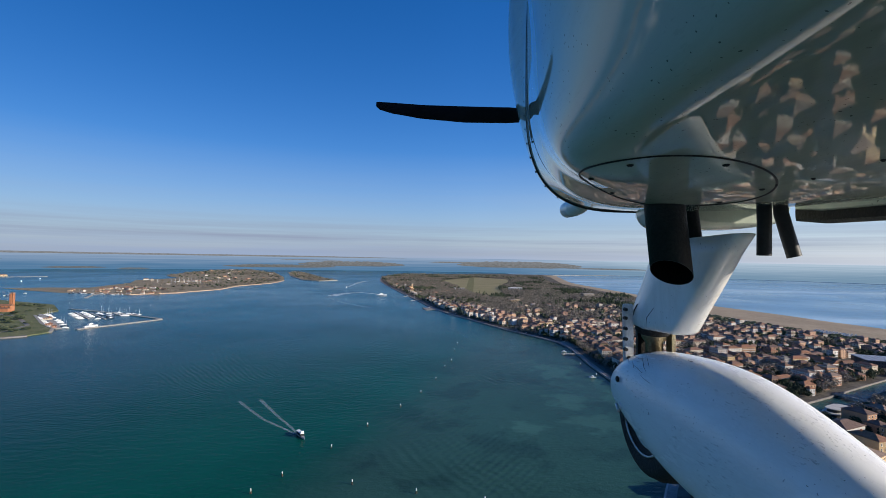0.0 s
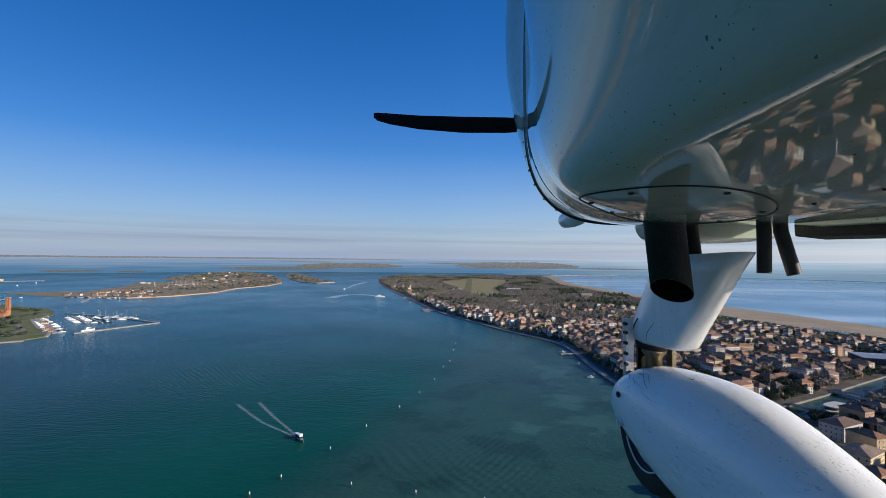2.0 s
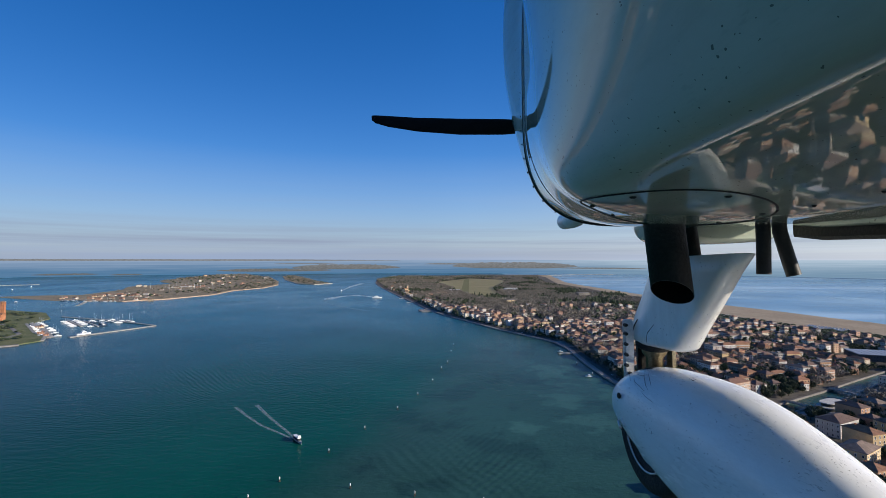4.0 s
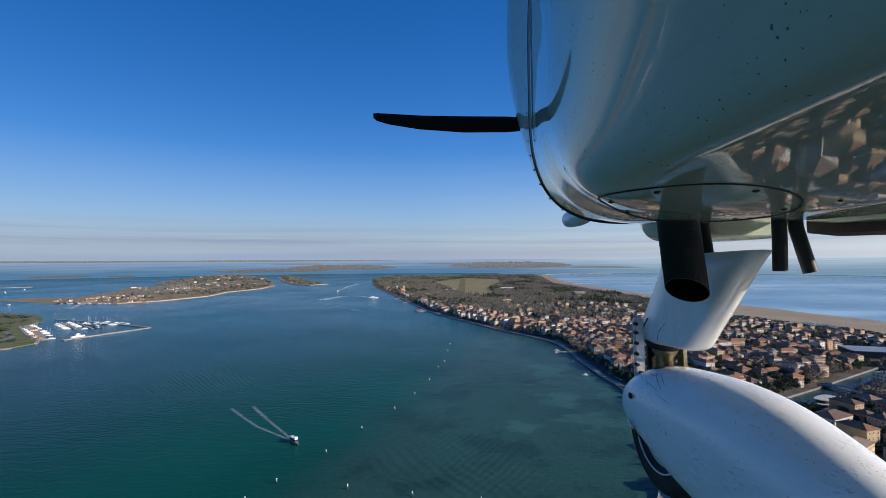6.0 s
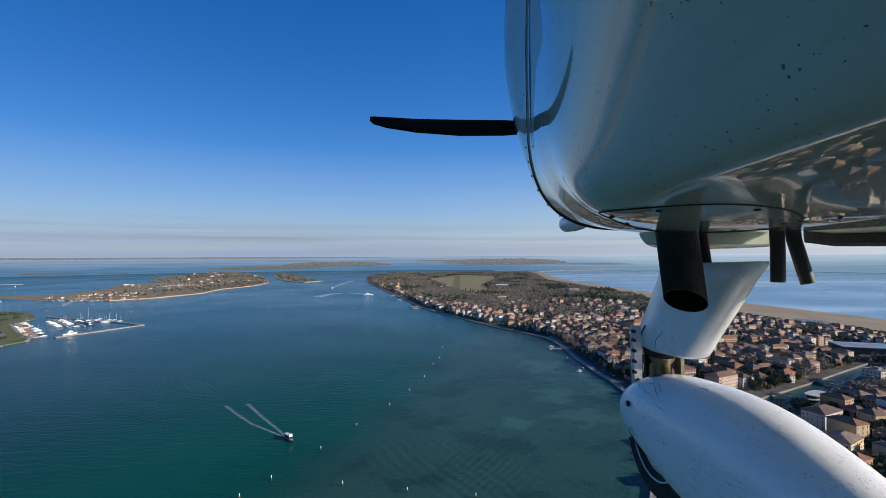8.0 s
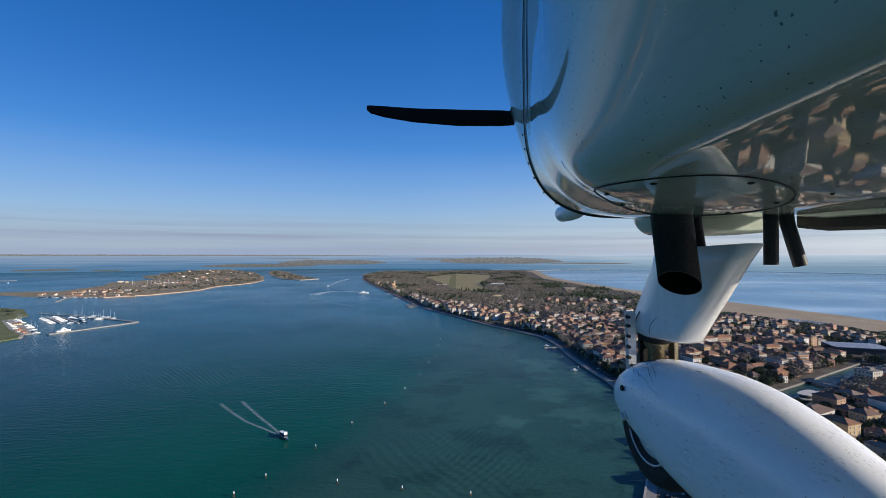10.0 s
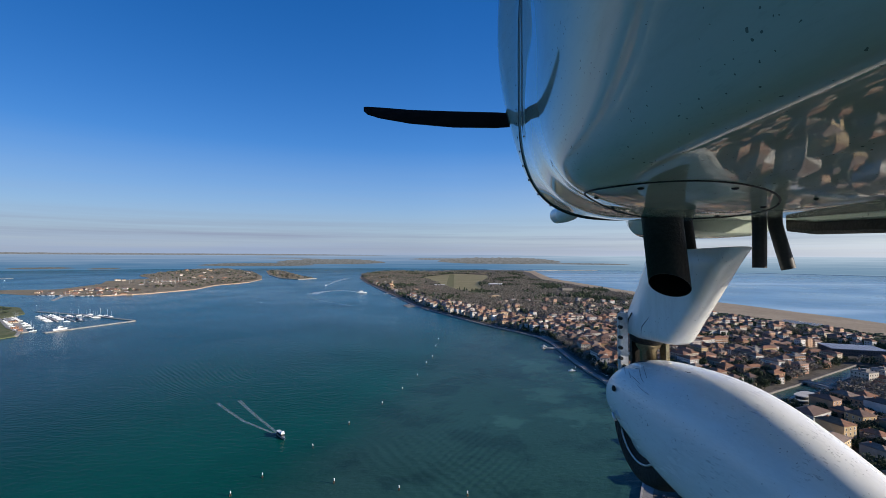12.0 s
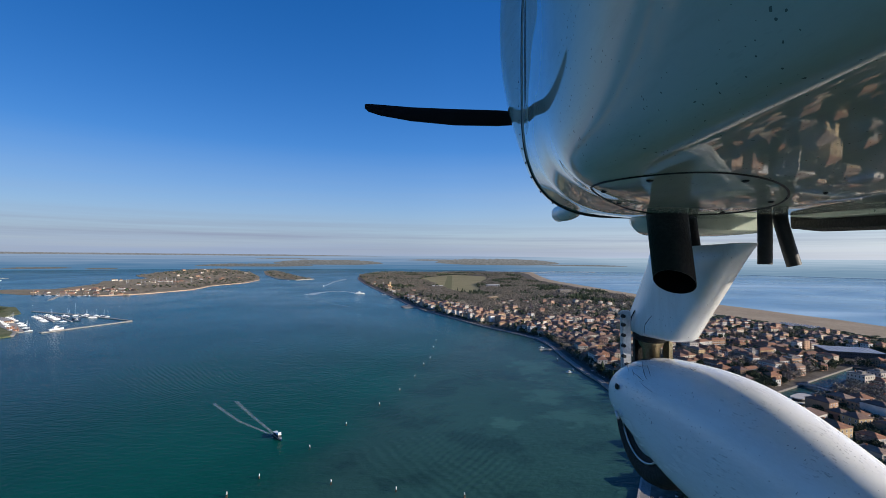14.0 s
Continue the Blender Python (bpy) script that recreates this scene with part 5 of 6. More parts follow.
def far_house(x, y, z, rz, w, d, h, flat=False):
    m = pose(x, y, z, 0, 0, rz)
    for src, dst in ((walls_mesh(w, d, h, True), VW), (roof_mesh(w, d, h, 0.42, 1.0), VR)):
        src.transform(m)
        me = bpy.data.meshes.new("tmp_house")
        src.to_mesh(me)
        src.free()
        dst.from_mesh(me)
        bpy.data.meshes.remove(me)


for x, y, rz in kept[300:]:
    far_house(x, y, GROUND - 0.05, rz, rnd.uniform(9, 18), rnd.uniform(8.5, 12), rnd.uniform(7, 13.5))
for i in range(60):
    x, y = rnd.uniform(-320, 60), rnd.uniform(1700, 3000)
    if inside(x, y, LIDO) and not inside(x, y, FIELD) and distance(x, y, SHORE_LINE) > 20 and free(x, y):
        far_house(x, y, GROUND, rnd.uniform(0, 90), rnd.uniform(10, 24), rnd.uniform(9, 12), rnd.uniform(5, 9))
for i in range(26):
    k = rnd.random()
    x, y = -1300 + 240 * k + rnd.uniform(-25, 25), 1700 + 60 * math.sin(k * 3) + rnd.uniform(0, 110)
    if inside(x, y, ISLAND):
        far_house(x, y, 1.2, rnd.uniform(-20, 20), rnd.uniform(10, 24), rnd.uniform(8, 12), rnd.uniform(3.5, 6))
for i in range(9):
    x, y = rnd.uniform(-2650, -2370), rnd.uniform(2470, 2600)
    if inside(x, y, ISLET):
        far_house(x, y, 1.3, rnd.uniform(0, 90), rnd.uniform(14, 40), rnd.uniform(12, 18), rnd.uniform(7, 12))
for i in range(16):
    far_house(-1330 + 24 * i + rnd.uniform(-8, 8), 1690 - 5 * i + rnd.uniform(-30, 25), 1.2, rnd.uniform(-14, 14), rnd.uniform(8, 18), rnd.uniform(7, 10), rnd.uniform(3, 5.5))
for i in range(12):
    far_house(rnd.uniform(-1330, -1130), rnd.uniform(2120, 2420), 1.2, rnd.uniform(-10, 10), rnd.uniform(12, 26), rnd.uniform(8, 12), rnd.uniform(3, 6))
for i in range(34):
    x, y = rnd.uniform(-1900, -950), rnd.uniform(2400, 4200)
    if inside(x, y, ISLAND):
        far_house(x, y, 1.2, rnd.uniform(0, 90), rnd.uniform(12, 30), rnd.uniform(10, 14), rnd.uniform(6, 10))
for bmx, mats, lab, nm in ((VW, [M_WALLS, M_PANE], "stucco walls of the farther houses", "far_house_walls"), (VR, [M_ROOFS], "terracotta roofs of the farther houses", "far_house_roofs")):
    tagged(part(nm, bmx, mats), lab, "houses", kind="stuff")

# ---------------------------------------------------------------- landmarks
def brick_tower(x, y):
    """The square bell tower by the marina."""
    root = new("bell_tower")
    root.matrix_world = pose(x, y, 1.4, 0, 0, 12)
    bm = bmesh.new()
    box(bm, -3.3, 3.3, -3.3, 3.3, 0, 32)
    part("shaft", bm, M_BRICK, root)
    for px, py in ((-3.1, -3.1), (3.1, -3.1), (3.1, 3.1), (-3.1, 3.1), (0, -3.1), (0, 3.1), (-3.1, 0), (3.1, 0)):
        bm = bmesh.new()
        box(bm, px - 0.6, px + 0.6, py - 0.6, py + 0.6, 0, 32.2)
        part("pilaster", bm, M_BRICK, root)
        bm = bmesh.new()
        box(bm, px - 0.59, px + 0.59, py - 0.59, py + 0.59, 32.2, 37)
        part("belfry_pier", bm, M_BRICK, root)
    bm = bmesh.new()
    box(bm, -2.3, 2.3, -2.3, 2.3, 32.0, 37)
    part("belfry", bm, M_BRICK, root)
    bm = bmesh.new()
    box(bm, -4.0, 4.0, -4.0, 4.0, 37.0, 38.0)
    part("cornice", bm, M_STONE, root, "pale stone cornice")
    part("roof", roof_mesh(6.4, 6.4, 38.0, 0.35, 1.0), M_ROOF, root)
    return tagged(root, "tall square red-brick bell tower beside the church", "bell tower")


brick_tower(-1028, 1130)


def church(x, y, rz, w, d, h, wall, label):
    root = new("church")
    root.matrix_world = pose(x, y, 1.4, 0, 0, rz)
    part("nave", walls_mesh(w, d, h, False), [wall, M_PANE], root)
    part("roof", roof_mesh(w, d, h, 0.5, 0.0), M_ROOF, root)
    bm = bmesh.new()
    box(bm, -w / 2 + 1, w / 2 - 1, -d / 2 - 7, -d / 2 + 0.3, 0, h * 0.55)
    part("aisle", bm, wall, root)
    bm = bmesh.new()
    v = box(bm, -w / 2 + 0.6, w / 2 - 0.6, -d / 2 - 7.4, -d / 2, h * 0.55, h * 0.55 + 0.5)
    for q in (v[6], v[7]):
        q.co.z += 2.2
    part("aisle_roof", bm, M_ROOF, root)
    for i in range(6):
        bm = bmesh.new()
        u = -w / 2 + w * (i + 0.5) / 6
        box(bm, u - 0.6, u + 0.6, -d / 2 - 0.06, -d / 2 + 0.2, h * 0.72, h * 0.92)
        part("window", bm, M_PANE, root)
    return tagged(root, label, "church")


church(-1004, 1076, 10, 46, 13, 13, M_BRICK, "long red-brick church with a gabled tiled roof")
M_OCHRE = mottled("ochre_stucco", (0.58, 0.42, 0.22), (0.70, 0.54, 0.32), 0.1, 1.5, 0.85)
church(CHURCH_LAGOON[0], CHURCH_LAGOON[1], 70, 30, 14, 15, M_OCHRE, "ochre church with a tiled roof near the point")
bm = bmesh.new()
box(bm, -3, 3, -3, 3, 0, 25)
box(bm, -3.5, 3.5, -3.5, 3.5, 25, 25.8)
root = new("bell_tower")
root.matrix_world = pose(-120, 2008, 1.5, 0, 0, 20)
part("shaft", bm, M_OCHRE, root)
bm = bmesh.new()
bmesh.ops.create_cone(bm, cap_ends=True, segments=12, radius1=3.0, radius2=0.4, depth=6, matrix=Matrix.Translation((0, 0, 28.8)))
part("spire", bm, M_STONE, root)
tagged(root, "slim ochre bell tower with a pale cap", "bell tower")


def large_building(name, x, y, rz, w, d, h, wall, roof, label, category, flat=True, n=0):
    root = new(name)
    root.matrix_world = pose(x, y, GROUND - 0.05, 0, 0, rz)
    part("building_body", walls_mesh(w, d, h, n == 0), [wall, M_PANE], root)
    if flat:
        bm = bmesh.new()
        box(bm, -w / 2 - 0.6, w / 2 + 0.6, -d / 2 - 0.6, d / 2 + 0.6, h + 0.01, h + 0.6)
        part("roof", bm, roof, root)
    else:
        part("roof", roof_mesh(w, d, h, 0.4, 1.0), roof, root)
    if n:
        floors = max(2, int(h / 3.4))
        for side in (0, 3, 1):
            run = w if side % 2 == 0 else d
            k = max(3, int(run / 3.4))
            for f in range(floors):
                for i in range(k):
                    u = -run / 2 + run * (i + 0.5) / k
                    off = (d if side % 2 == 0 else w) / 2 + 0.004
                    p = {0: (u, -off), 1: (off, u), 3: (-off, -u)}[side]
                    part("window", WINDOW, None, root).matrix_basis = pose(p[0], p[1], 1.0 + f * (h - 0.6) / floors, 0, 0, {0: 0, 1: 90, 3: 270}[side])
    return tagged(root, label, category)


hall = large_building("sports_hall", HALL[0], HALL[1] + 6, -20, 66, 44, 9, M_ROAD, M_METALROOF, "low wide hall with a grey sheet-metal roof", "hall")
for i in range(9):
    bm = bmesh.new()
    box(bm, -32 + i * 7.6, -31.5 + i * 7.6, -22, 22, 9.6, 9.85)
    part("roof_rib", bm, M_METALROOF, hall)
large_building("hotel", 322, 372, 24, 27, 17, 12, M_HOTEL, M_ROOF, "white three-storey hotel with a red hipped roof", "hotel", False, 1)
large_building("villa", 290, 318, 30, 24, 16, 11, M_OCHRE, M_ROOF, "ochre stucco villa with a hipped orange tiled roof", "house", False, 1)
large_building("villa", 158, 996, 35, 19, 12, 12, M_WHITE, M_ROOF, "white waterfront villa with a low tiled roof", "house", False, 1)
large_building("palace_hotel", 392, 838, 12, 52, 22, 19, M_WALL, M_ROOF, "large stucco hotel with rows of balconied windows", "hotel", False)
large_building("hangar", 345, 2140, 8, 60, 26, 9, M_METALROOF, M_WHITE, "hangar with a broad white roof", "hangar")
large_building("terminal", 85, 2085, 5, 46, 12, 7, M_WHITE, M_WHITE, "low white airfield building", "terminal")
large_building("villa", 236, 1478, 25, 34, 16, 12, M_OCHRE, M_PAVE, "pale ochre building among trees", "building")
large_building("hospital", 548, 1735, 20, 48, 18, 17, M_PAVE, M_PAVE, "tall grey block among trees near the beach", "building")


root = house(30, 15, 17, 0.34, 1.0, True, label="long five-storey apartment block with white balconies and a tiled roof", category="apartment house", balconies=True)
root.matrix_world = pose(300, 468, GROUND - 0.05, 0, 0, 24)


def terraced_pavilion(x, y, rz):
    """A white building of stepped decks with rounded ends."""
    root = new("pavilion")
    root.matrix_world = pose(x, y, GROUND - 0.05, 0, 0, rz)
    for k, (L, B, z) in enumerate(((17, 8, 0.0), (15, 7, 3.3), (11.5, 5.2, 6.6))):
        def oval(grow, z0, z1):
            bm = bmesh.new()
            rings = [[((L + grow) * math.copysign(abs(math.cos(a)) ** 0.6, math.cos(a)), (B + grow) * math.copysign(abs(math.sin(a)) ** 0.6, math.sin(a)), zz)
                      for a in [2 * math.pi * i / 40 for i in range(40)]] for zz in (z0, z1)]
            loft(bm, rings, smooth=False)
            return bm
        part("glazed_storey", oval(0, z, z + 2.6), M_PANE, root)
        part("deck", oval(1.1, z + 2.6, z + 3.3), M_HOTEL, root, "white curved deck edge")
    return tagged(root, "white terraced building with rounded decks beside the canal", "pavilion")


terraced_pavilion(362, 424, 28)


tagged(part("ground", slab([(-1180, 880), (-900, 780), (-740, 830), (-760, 890), (-900, 980), (-1100, 1000)], 0, 1.62), M_LAWN), "green park lawn between pines", "lawn", kind="structure")
tagged(part("road", ribbon([(-1400, 640), (-930, 720), (-745, 800), (-770, 880), (-900, 1000), (-990, 1040)], 7, 0, 1.7), M_PAVE), "pale path round the park", "path", kind="structure")
rnd = random.Random(77)
for i in range(12):
    x, y = -1480 + 40 * i + rnd.uniform(-10, 10), 1080 + rnd.uniform(-30, 120)
    if math.hypot(x + 1030, y - 1100) > 60:
        q = house(rnd.uniform(14, 26), rnd.uniform(10, 13), rnd.uniform(8, 14), 0.42, 1.0, False, label="stucco house with a tiled roof by the park")
        q.matrix_world = pose(x, y, 1.45, 0, 0, rnd.uniform(-15, 15))
        q["group"] = "houses by the park"
for x, y, w2 in ((-735, 885, 10), (-800, 960, 14), (-705, 860, 7)):
    q = house(w2, 5, 3.2, 0.3, 0.0, False, label="low shed with a tiled roof on the pier")
    q.matrix_world = pose(x, y, 1.19, 0, 0, 47)
    q["group"] = "sheds on the pier"


# slim pale masts of the boatyard on the island
bm = bmesh.new()
tube(bm, [(0, 0, 0), (0, 0, 22)], [0.55, 0.3], 6)
box(bm, -1.2, 1.2, -1.2, 1.2, -0.5, 0.6)
mast = part("yard_mast", bm, M_WHITE)
tagged(mast, "slim pale steel mast in the boatyard", "mast", "masts of the boatyard")
mast.matrix_world = pose(-1345, 2230, 1.2)
for k in range(14):
    copy_thing(mast, pose(-1320 + 15 * k, 2200 + 60 * ((k * 7) % 4), 1.2))


# ---------------------------------------------------------------- jetties, marina and boats
def jetty(line, width, label):
    tagged(part("jetty", ribbon(line, width, -1.5, 1.2), M_STONE), label, "jetty", kind="structure")


jetty([(-655, 848), (-590, 996)], 8, "long pale concrete breakwater of the marina")
jetty([(-594, 1000), (-757, 1090), (-905, 1150)], 7, "pale concrete breakwater of the marina")
jetty([(-886, 1041), (-780, 945), (-690, 852)], 9, "broad mooring pier with sheds")
jetty([(-845, 1090), (-735, 985)], 3.0, "floating mooring pontoon")
jetty([(-800, 1078), (-700, 985)], 3.0, "floating mooring pontoon")
jetty([(-1080, 1430), (-1150, 1560), (-1130, 1640)], 8, "stone landing of the island")
for (x0, y0), (dx, dy) in (((205, 700), (-22, -4)), ((-68, 1533), (-26, -14)), ((-100, 1690), (-30, -12)), ((-3, 1268), (-34, -12))):
    jetty([(x0 + 4, y0), (x0 + dx, y0 + dy)], 6, "short landing stage on the waterfront")
tagged(part("pavement", slab([(206, 742), (199, 792), (216, 800), (262, 776), (258, 738)], 0, GROUND + 0.16), M_PAVE), "pale paved terrace by the water", "terrace", kind="structure")
tagged(part("pavement", slab([(-8, 1255), (-40, 1262), (-48, 1300), (-18, 1318)], -1, GROUND + 0.1), M_PAVE), "paved slip at the water's edge", "terrace", kind="structure")


def hull_mesh(L, B, H):
    bm = bmesh.new()
    rings = []
    for k, (f, w) in enumerate(((-0.5, 0.62), (-0.3, 0.92), (0.0, 1.0), (0.25, 0.80), (0.42, 0.38), (0.5, 0.03))):
        y, b2 = f * L, w * B / 2
        sheer = H * (1 + 0.25 * max(0, f))
        rings.append([(-b2, y, sheer), (-b2 * 0.8, y, 0.1 * H), (0, y, -0.4 * H), (b2 * 0.8, y, 0.1 * H), (b2, y, sheer)])
    loft(bm, rings, smooth=False)
    return bm


def sailing_boat(L, mast, hull_mat, label):
    root = new("sailing_boat")
    part("hull", hull_mesh(L, L * 0.3, L * 0.11), hull_mat, root)
    bm = bmesh.new()
    v = box(bm, -L * 0.08, L * 0.08, -L * 0.12, L * 0.18, L * 0.10, L * 0.17)
    part("cabin", bm, M_WHITE, root)
    bm = bmesh.new()
    tube(bm, [(0, L * 0.1, L * 0.1), (0, L * 0.1, mast)], [0.16, 0.10], 6)
    part("mast", bm, M_ALU, root)
    bm = bmesh.new()
    tube(bm, [(0, L * 0.09, L * 0.25), (0, -L * 0.32, L * 0.26)], [0.2, 0.16], 6)
    part("boom", bm, M_WHITE, root)
    return tagged(root, label, "boat", "boats moored in the marina")


def motor_boat(L, label):
    root = new("motor_boat")
    part("hull", hull_mesh(L, L * 0.32, L * 0.13), M_WHITE, root)
    bm = bmesh.new()
    box(bm, -L * 0.11, L * 0.11, -L * 0.2, L * 0.16, L * 0.12, L * 0.25)
    box(bm, -L * 0.09, L * 0.09, -L * 0.12, L * 0.05, L * 0.25, L * 0.32)
    part("cabin", bm, M_WHITE, root)
    bm = bmesh.new()
    box(bm, -L * 0.112, L * 0.112, -L * 0.05, L * 0.163, L * 0.17, L * 0.22)
    part("windscreen", bm, M_PANE, root)
    return tagged(root, label, "boat", "boats moored in the marina")


rnd = random.Random(21)
proto = [sailing_boat(11, 14, M_WHITE, "white sailing yacht with a bare mast at its mooring"), sailing_boat(13, 17, M_BLUE, "dark-hulled sailing yacht with a bare mast at its mooring"),
         motor_boat(11, "white motor cruiser at its mooring")]
first = [True] * 3
moor = []
for line in ([(-886, 1041), (-780, 945), (-690, 852)], [(-845, 1090), (-735, 985)], [(-800, 1078), (-700, 985)], [(-757, 1090), (-680, 1048)]):
    for (x0, y0), (x1, y1) in zip(line, line[1:]):
        L = math.hypot(x1 - x0, y1 - y0)
        q = 4.0
        while q < L - 4:
            for s in (-1, 1):
                if rnd.random() < 0.33:
                    nx, ny = -(y1 - y0) / L, (x1 - x0) / L
                    moor.append((x0 + (x1 - x0) * q / L + s * nx * 11, y0 + (y1 - y0) * q / L + s * ny * 11, math.degrees(math.atan2(ny, nx)) - 90 + (0 if s > 0 else 180)))
            q += rnd.uniform(5.5, 7.5)
for i in range(22):
    moor.append((-1250 + i * 9 + rnd.uniform(-3, 3), 1595 + rnd.uniform(-14, 22) - i * 1.2, rnd.uniform(60, 120)))
for i in range(30):
    moor.append((rnd.uniform(-1620, -1330), rnd.uniform(1385, 1470), rnd.uniform(0, 360)))
for x, y, rz in moor:
    if inside(x, y, ELENA):
        continue
    k = rnd.choices((0, 1, 2), (4, 1.5, 3))[0]
    m = pose(x, y, 0.1, 0, 0, rz)
    if first[k]:
        proto[k].matrix_basis, first[k] = m, False
    else:
        copy_thing(proto[k], m)

# the tall ship, the yacht on the breakwater's inner side
root = sailing_boat(24, 34, M_BLUE, "large dark sailing yacht with a tall mast")
root.matrix_world = pose(-715, 1018, 0.1, 0, 0, 70)
root = motor_boat(24, "large white motor yacht moored at the breakwater")
root.matrix_world = pose(-652, 880, 0.1, 0, 0, -24)


def passenger_boat(L, label):
    """A lagoon water bus: long low hull, glazed saloon, white roof, wheelhouse."""
    root = new("water_bus")
    part("hull", hull_mesh(L, L * 0.19, 1.3), [M_METALROOF], root)
    bm = bmesh.new()
    box(bm, -L * 0.075, L * 0.075, -L * 0.36, L * 0.22, 1.3, 3.2)
    part("saloon", bm, M_PANE, root, "glazed passenger saloon")
    bm = bmesh.new()
    box(bm, -L * 0.088, L * 0.088, -L * 0.38, L * 0.25, 3.2, 3.45)
    part("roof", bm, M_WHITE, root)
    bm = bmesh.new()
    box(bm, -1.2, 1.2, L * 0.14, L * 0.22, 3.45, 5.0)
    part("wheelhouse", bm, M_WHITE, root)
    bm = bmesh.new()
    box(bm, -L * 0.096, L * 0.096, -L * 0.40, L * 0.30, 1.15, 1.32)
    part("rubbing_strake", bm, M_BLUE, root)
    return tagged(root, label, "water bus")


passenger_boat(16, "white water bus under way on the lagoon").matrix_world = pose(-106, 365, 0.1, 0, 0, -143)


def wake(line, w0, w1, label, mat=M_FOAM):
    """Foam left on the water behind a boat, widening astern."""
    bm = bmesh.new()
    rows = []
    for i, p in enumerate(line):
        a, b2 = Vector(line[max(i - 1, 0)]), Vector(line[min(i + 1, len(line) - 1)])
        d = (b2 - a).normalized()
        nrm = Vector((-d.y, d.x)) * (w0 + (w1 - w0) * i / (len(line) - 1)) / 2
        rows.append([bm.verts.new((*(Vector(p) + nrm), 0.05)), bm.verts.new((*(Vector(p) - nrm), 0.05))])
    for a, b2 in zip(rows, rows[1:]):
        bm.faces.new((a[0], a[1], b2[1], b2[0]))
    tagged(part("wake", bm, mat), label, "wake", kind="structure")


wake([(-110, 371), (-118, 382), (-140, 411), (-158, 436), (-172, 456)], 2.0, 3.6, "white foam line astern of the water bus")
wake([(-111, 370), (-123, 380), (-148, 401), (-170, 426), (-190, 450)], 2.0, 3.2, "white foam line astern of the water bus")
wake([(-220, 1740), (-262, 1800), (-308, 1838), (-348, 1810), (-374, 1738), (-382, 1660)], 12, 40, "broad curved foam wake of the ferry", M_FOAM_FRESH)
wake([(-395, 1730), (-373, 1576), (-330, 1480), (-288, 1416), (-230, 1340), (-184, 1282)], 5, 12, "faint old foam streak on the water")
wake([(-423, 2125), (-438, 2400), (-443, 2470), (-436, 2640), (-429, 2755)], 5, 34, "long pale wake of a distant boat", M_FOAM_FRESH)
wake([(6, 975), (24, 925), (36, 885), (44, 855), (50, 830)], 1.2, 2.4, "thin foam line along the channel edge")
wake([(-1370, 1550), (-1310, 1530), (-1240, 1500), (-1150, 1480)], 4, 10, "foam wake of a small launch")

root = new("car_ferry")
root.matrix_world = pose(-214, 1722, 0.1, 0, 0, -80) @ Matrix.Diagonal((0.7, 0.7, 0.7, 1))
part("hull", hull_mesh(52, 14, 4), M_WHITE, root)
bm = bmesh.new()
box(bm, -5, 5, -16, 8, 4.2, 8)
box(bm, -4, 4, -8, 4, 8, 11.5)
part("superstructure", bm, M_WHITE, root)
bm = bmesh.new()
tube(bm, [(0, -6, 11.5), (0, -6, 17)], 0.5, 8)
part("funnel", bm, M_BLUE, root)
tagged(root, "white car ferry turning off the point", "ferry")
for x, y, L, rz in ((-423, 2115, 16, 0), (-1372, 1553, 10, 110), (-1926, 2158, 18, 60), (-2034, 2386, 14, 60), (-700, 2560, 9, 30), (-640, 2560, 9, 200), (400, 3960, 22, 90)):
    q = motor_boat(L, "small white motor boat on open water")
    q.matrix_world = pose(x, y, 0.1, 0, 0, rz)
    q["group"] = "boats under way"
for x, y, rz in ((92, 236, 62), (78, 214, 60), (190, 712, 85), (184, 560, 90), (-30, 1290, 60), (-90, 1660, 70), (-120, 1700, 70)):
    q = motor_boat(9, "white motor boat lying at the waterfront")
    q.matrix_world = pose(x, y, 0.1, 0, 0, rz)
    q["group"] = "boats at the waterfront"


def bridge(x0, y0, x1, y1, wide, rise, label):
    """A low arched bridge with parapets across the canal."""
    d = Vector((x1 - x0, y1 - y0)).normalized()
    side = Vector((-d.y, d.x))
    bm = bmesh.new()
    rows = []
    for k in range(9):
        q = k / 8
        x, y, z = x0 + (x1 - x0) * q, y0 + (y1 - y0) * q, GROUND + 0.2 + rise * math.sin(math.pi * q)
        rows.append([bm.verts.new((x + side.x * e, y + side.y * e, z + h)) for e, h in
                     ((-wide - 0.3, 0.9), (-wide, 0.9), (-wide, 0), (wide, 0), (wide, 0.9), (wide + 0.3, 0.9), (wide + 0.3, -0.5), (-wide - 0.3, -0.5))])
    for r0, r1 in zip(rows, rows[1:]):
        for k in range(8):
            bm.faces.new((r0[k], r0[(k + 1) % 8], r1[(k + 1) % 8], r1[k]))
    bm.faces.new(rows[0])
    bm.faces.new(list(reversed(rows[-1])))
    bmesh.ops.recalc_face_normals(bm, faces=bm.faces)
    tagged(part("canal_bridge", bm, M_STONE), label, "bridge")


bridge(436, 474, 424, 502, 4.2, 0.9, "low pale road bridge over the canal")
bridge(351, 432, 342, 457, 2.0, 1.2, "narrow arched footbridge over the canal")


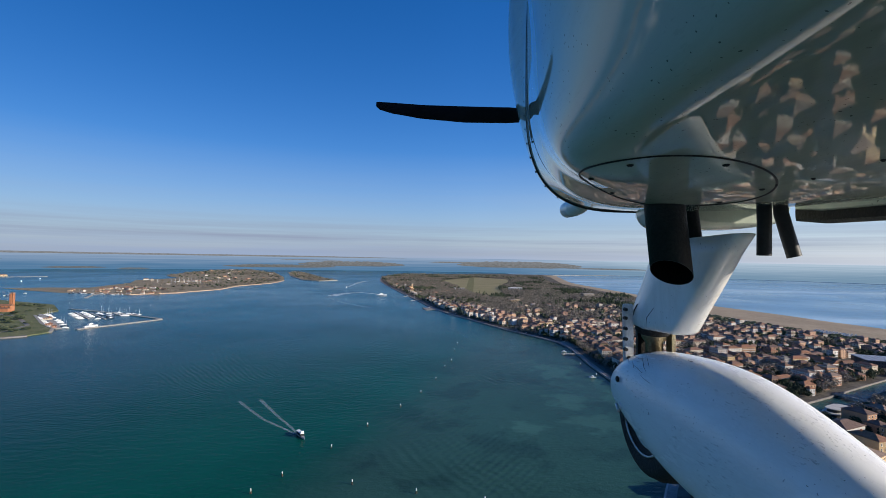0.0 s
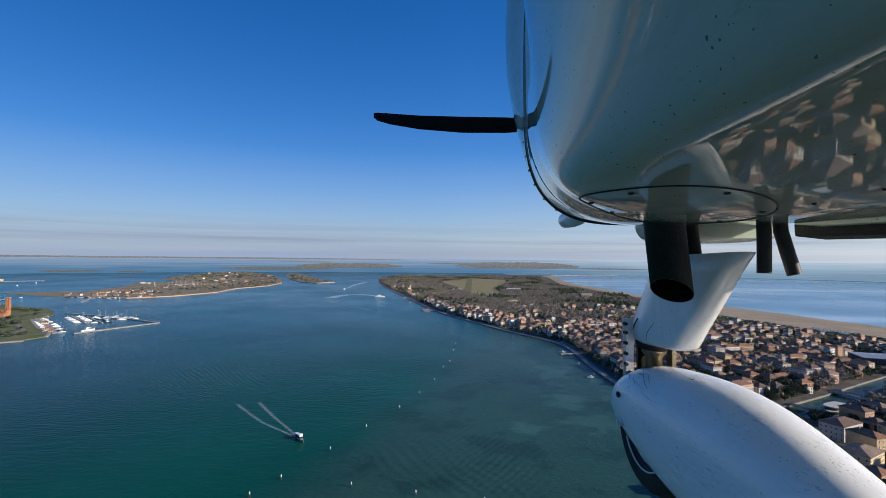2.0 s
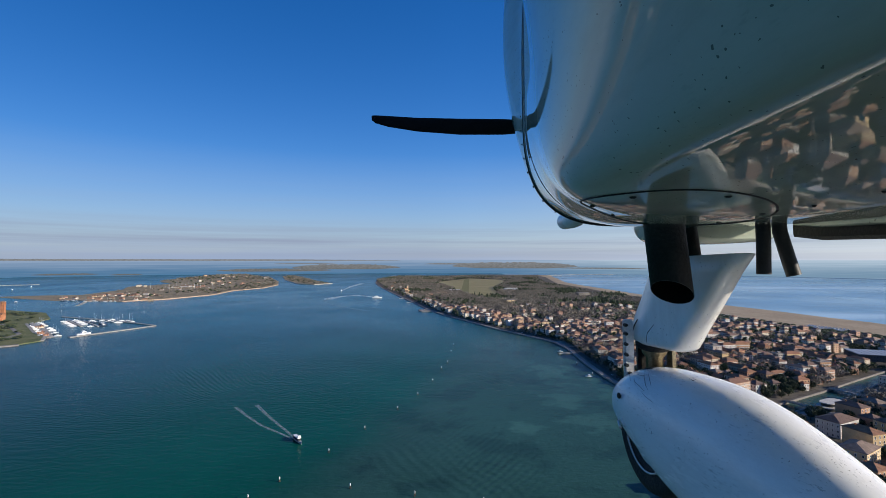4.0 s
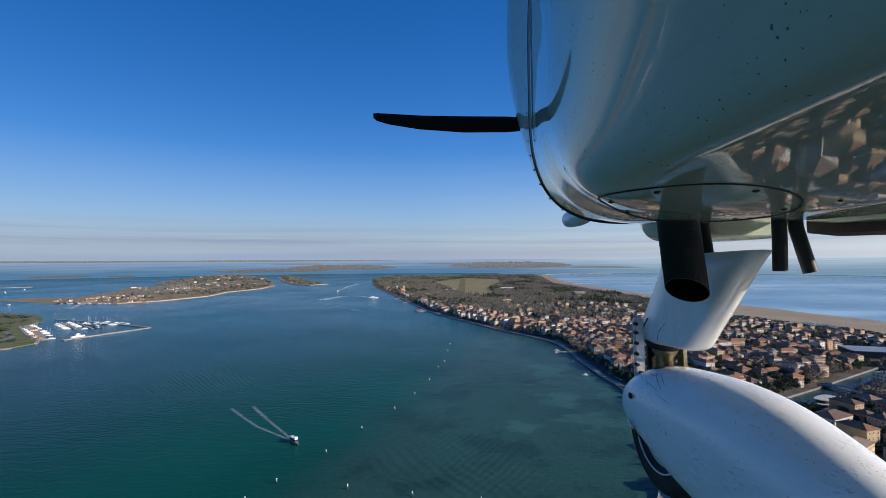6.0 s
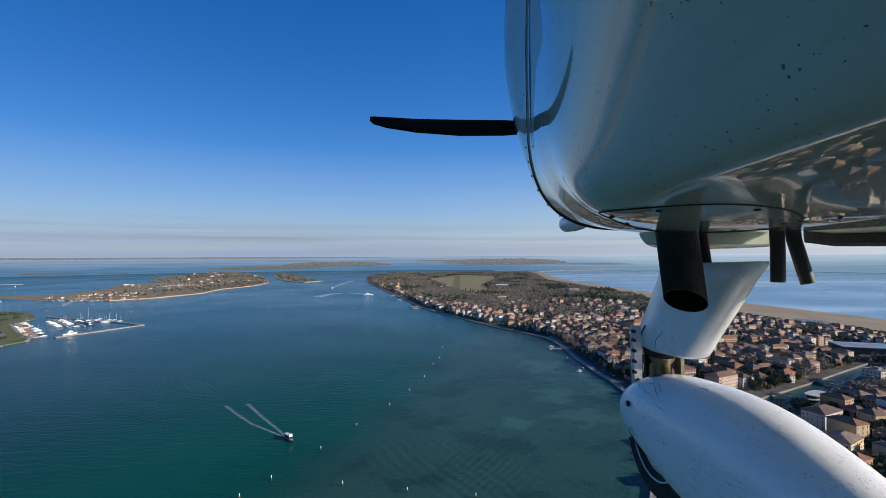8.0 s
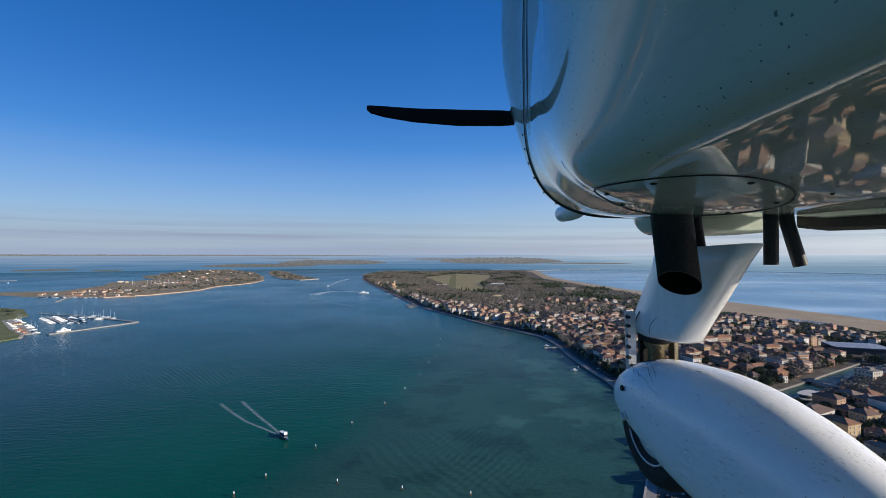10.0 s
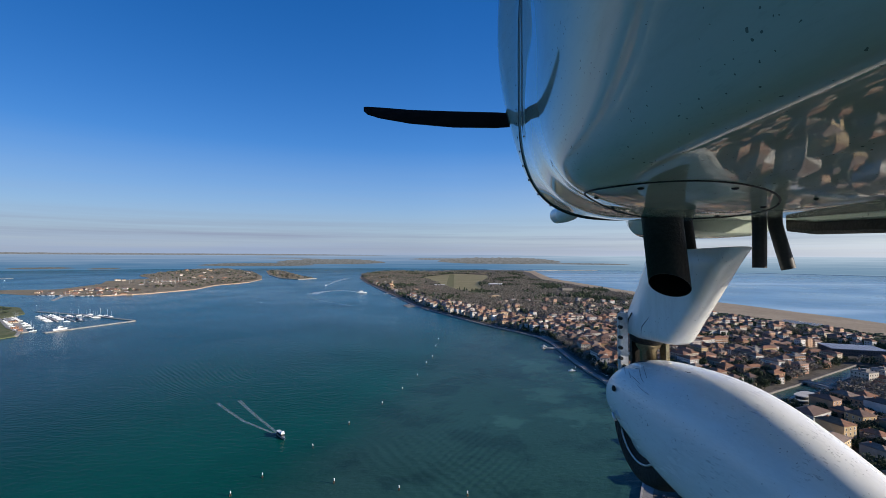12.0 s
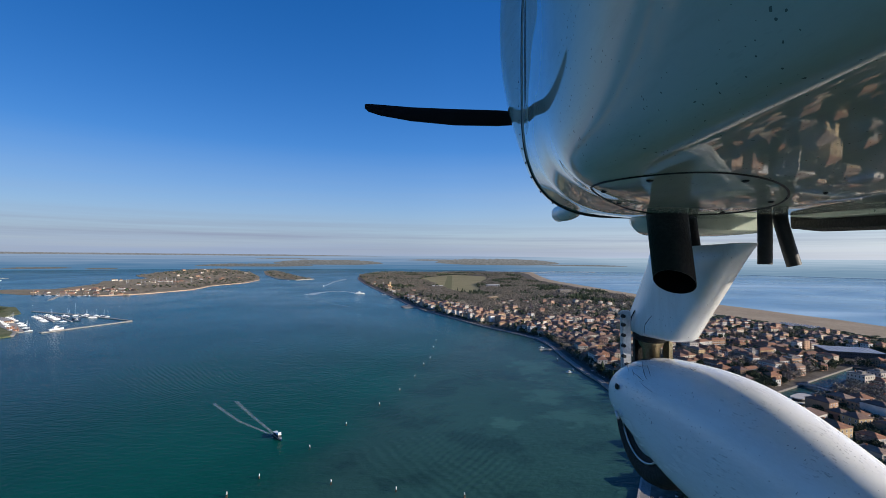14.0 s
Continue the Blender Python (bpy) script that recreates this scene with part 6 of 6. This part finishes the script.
def channel_marker():
    """A mooring-pile marker: three leaning timbers bound together, with a white head."""
    root = new("channel_marker")
    for k in range(3):
        a = 2 * math.pi * k / 3
        bm = bmesh.new()
        tube(bm, [(0.8 * math.cos(a), 0.8 * math.sin(a), -2.0), (0.16 * math.cos(a), 0.16 * math.sin(a), 2.3)], [0.2, 0.16], 7)
        part("timber_post", bm, M_WOOD, root)
    bm = bmesh.new()
    tube(bm, [(0, 0, 1.6), (0, 0, 2.9), (0, 0, 3.3)], [0.40, 0.34, 0.10], 10)
    part("head", bm, M_WHITE, root, "white reflector head")
    return tagged(root, "timber channel marker with a white head in the water", "channel marker", "markers along the channel")


MARKS = [(-109, 277), (-98, 299), (-77, 343), (-58, 389), (-35, 440), (-18, 487), (-3, 541), (8, 603), (17, 639), (24, 714), (30, 771), (185, 694), (190, 628), (192, 570),
         (-998, 1266), (-859, 1193), (-785, 1187), (-766, 1244), (-452, 1352), (-52, 290), (-12, 280), (28, 272)]
mark = channel_marker()
mark.matrix_world = pose(*MARKS[0], 0, 0, 0, 0)
for x, y in MARKS[1:]:
    copy_thing(mark, pose(x, y, 0, 0, 0, (x * 7 + y) % 90))

# beach cabins in rows
bm = bmesh.new()
box(bm, -1.1, 1.1, -1.1, 1.1, 0, 2.2, 0)
v = [bm.verts.new(p) for p in ((-1.3, -1.3, 2.2), (1.3, -1.3, 2.2), (1.3, 1.3, 2.2), (-1.3, 1.3, 2.2), (0, -1.3, 3.0), (0, 1.3, 3.0))]
for q in ((0, 1, 4), (1, 2, 5, 4), (2, 3, 5), (3, 0, 4, 5)):
    bm.faces.new([v[i] for i in q])
cab = part("beach_cabin", bm, M_WHITE)
tagged(cab, "small white beach cabin on the sand", "beach cabin", "rows of beach cabins")
cab.matrix_world = pose(800, 925, GROUND + 0.25, 0, 0, -20)
for r in range(4):
    for k in range(12):
        copy_thing(cab, pose(762 + r * 10 + k * 2.2, 952 + r * 9 - k * 6.0, GROUND + 0.25, 0, 0, -20))
for r in range(2):
    for k in range(12):
        copy_thing(cab, pose(716 + r * 11, 1060 + k * 9, GROUND + 0.25, 0, 0, -5))

# parked cars on the quay
def car(body_mat, label):
    root = new("car")
    bm = bmesh.new()
    box(bm, -0.88, 0.88, -2.1, 2.1, 0.28, 0.85)
    bmesh.ops.bevel(bm, geom=bm.edges[:], offset=0.12, segments=2, affect="EDGES")
    part("body", bm, body_mat, root)
    bm = bmesh.new()
    q = box(bm, -0.8, 0.8, -1.5, 0.9, 0.85, 1.42)
    for i in (4, 5, 6, 7):
        q[i].co.x *= 0.82
        q[i].co.y *= 0.72
    part("cabin", bm, M_PANE, root)
    for x in (-0.8, 0.8):
        for y in (-1.3, 1.3):
            bm = bmesh.new()
            tube(bm, [(x - 0.1, y, 0.31), (x + 0.1, y, 0.31)], 0.31, 12)
            part("wheel", bm, M_RUBBER, root)
    return tagged(root, label, "car", "cars parked along the quay")


cars = [car(M_WHITE, "white car parked on the quay"), car(M_BLACK, "black car parked on the quay"), car(M_METALROOF, "grey car parked on the quay"), car(M_BLUE, "dark blue car parked on the quay")]
placed = [False] * 4
rnd = random.Random(8)
for (x0, y0), (x1, y1) in zip(SHORE_LINE[2:16], SHORE_LINE[3:17]):
    L = math.hypot(x1 - x0, y1 - y0)
    for q in range(int(L / 9)):
        if rnd.random() < 0.5:
            continue
        k = rnd.randrange(4)
        f = (q + 0.5) * 9 / L
        off = rnd.choice((9, 17))
        m = pose(x0 + (x1 - x0) * f + (y1 - y0) / L * off, y0 + (y1 - y0) * f - (x1 - x0) / L * off, GROUND + 0.12, 0, 0, math.degrees(math.atan2(y1 - y0, x1 - x0)) - 90)
        if not inside(m.translation.x, m.translation.y, LIDO):
            continue
        if placed[k]:
            copy_thing(cars[k], m)
        else:
            cars[k].matrix_basis, placed[k] = m, True

# prototypes that found no place
for q, used in (*zip(proto, (not f for f in first)), *zip(cars, placed)):
    if not used:
        for c in (*q.children, q):
            bpy.data.objects.remove(c)
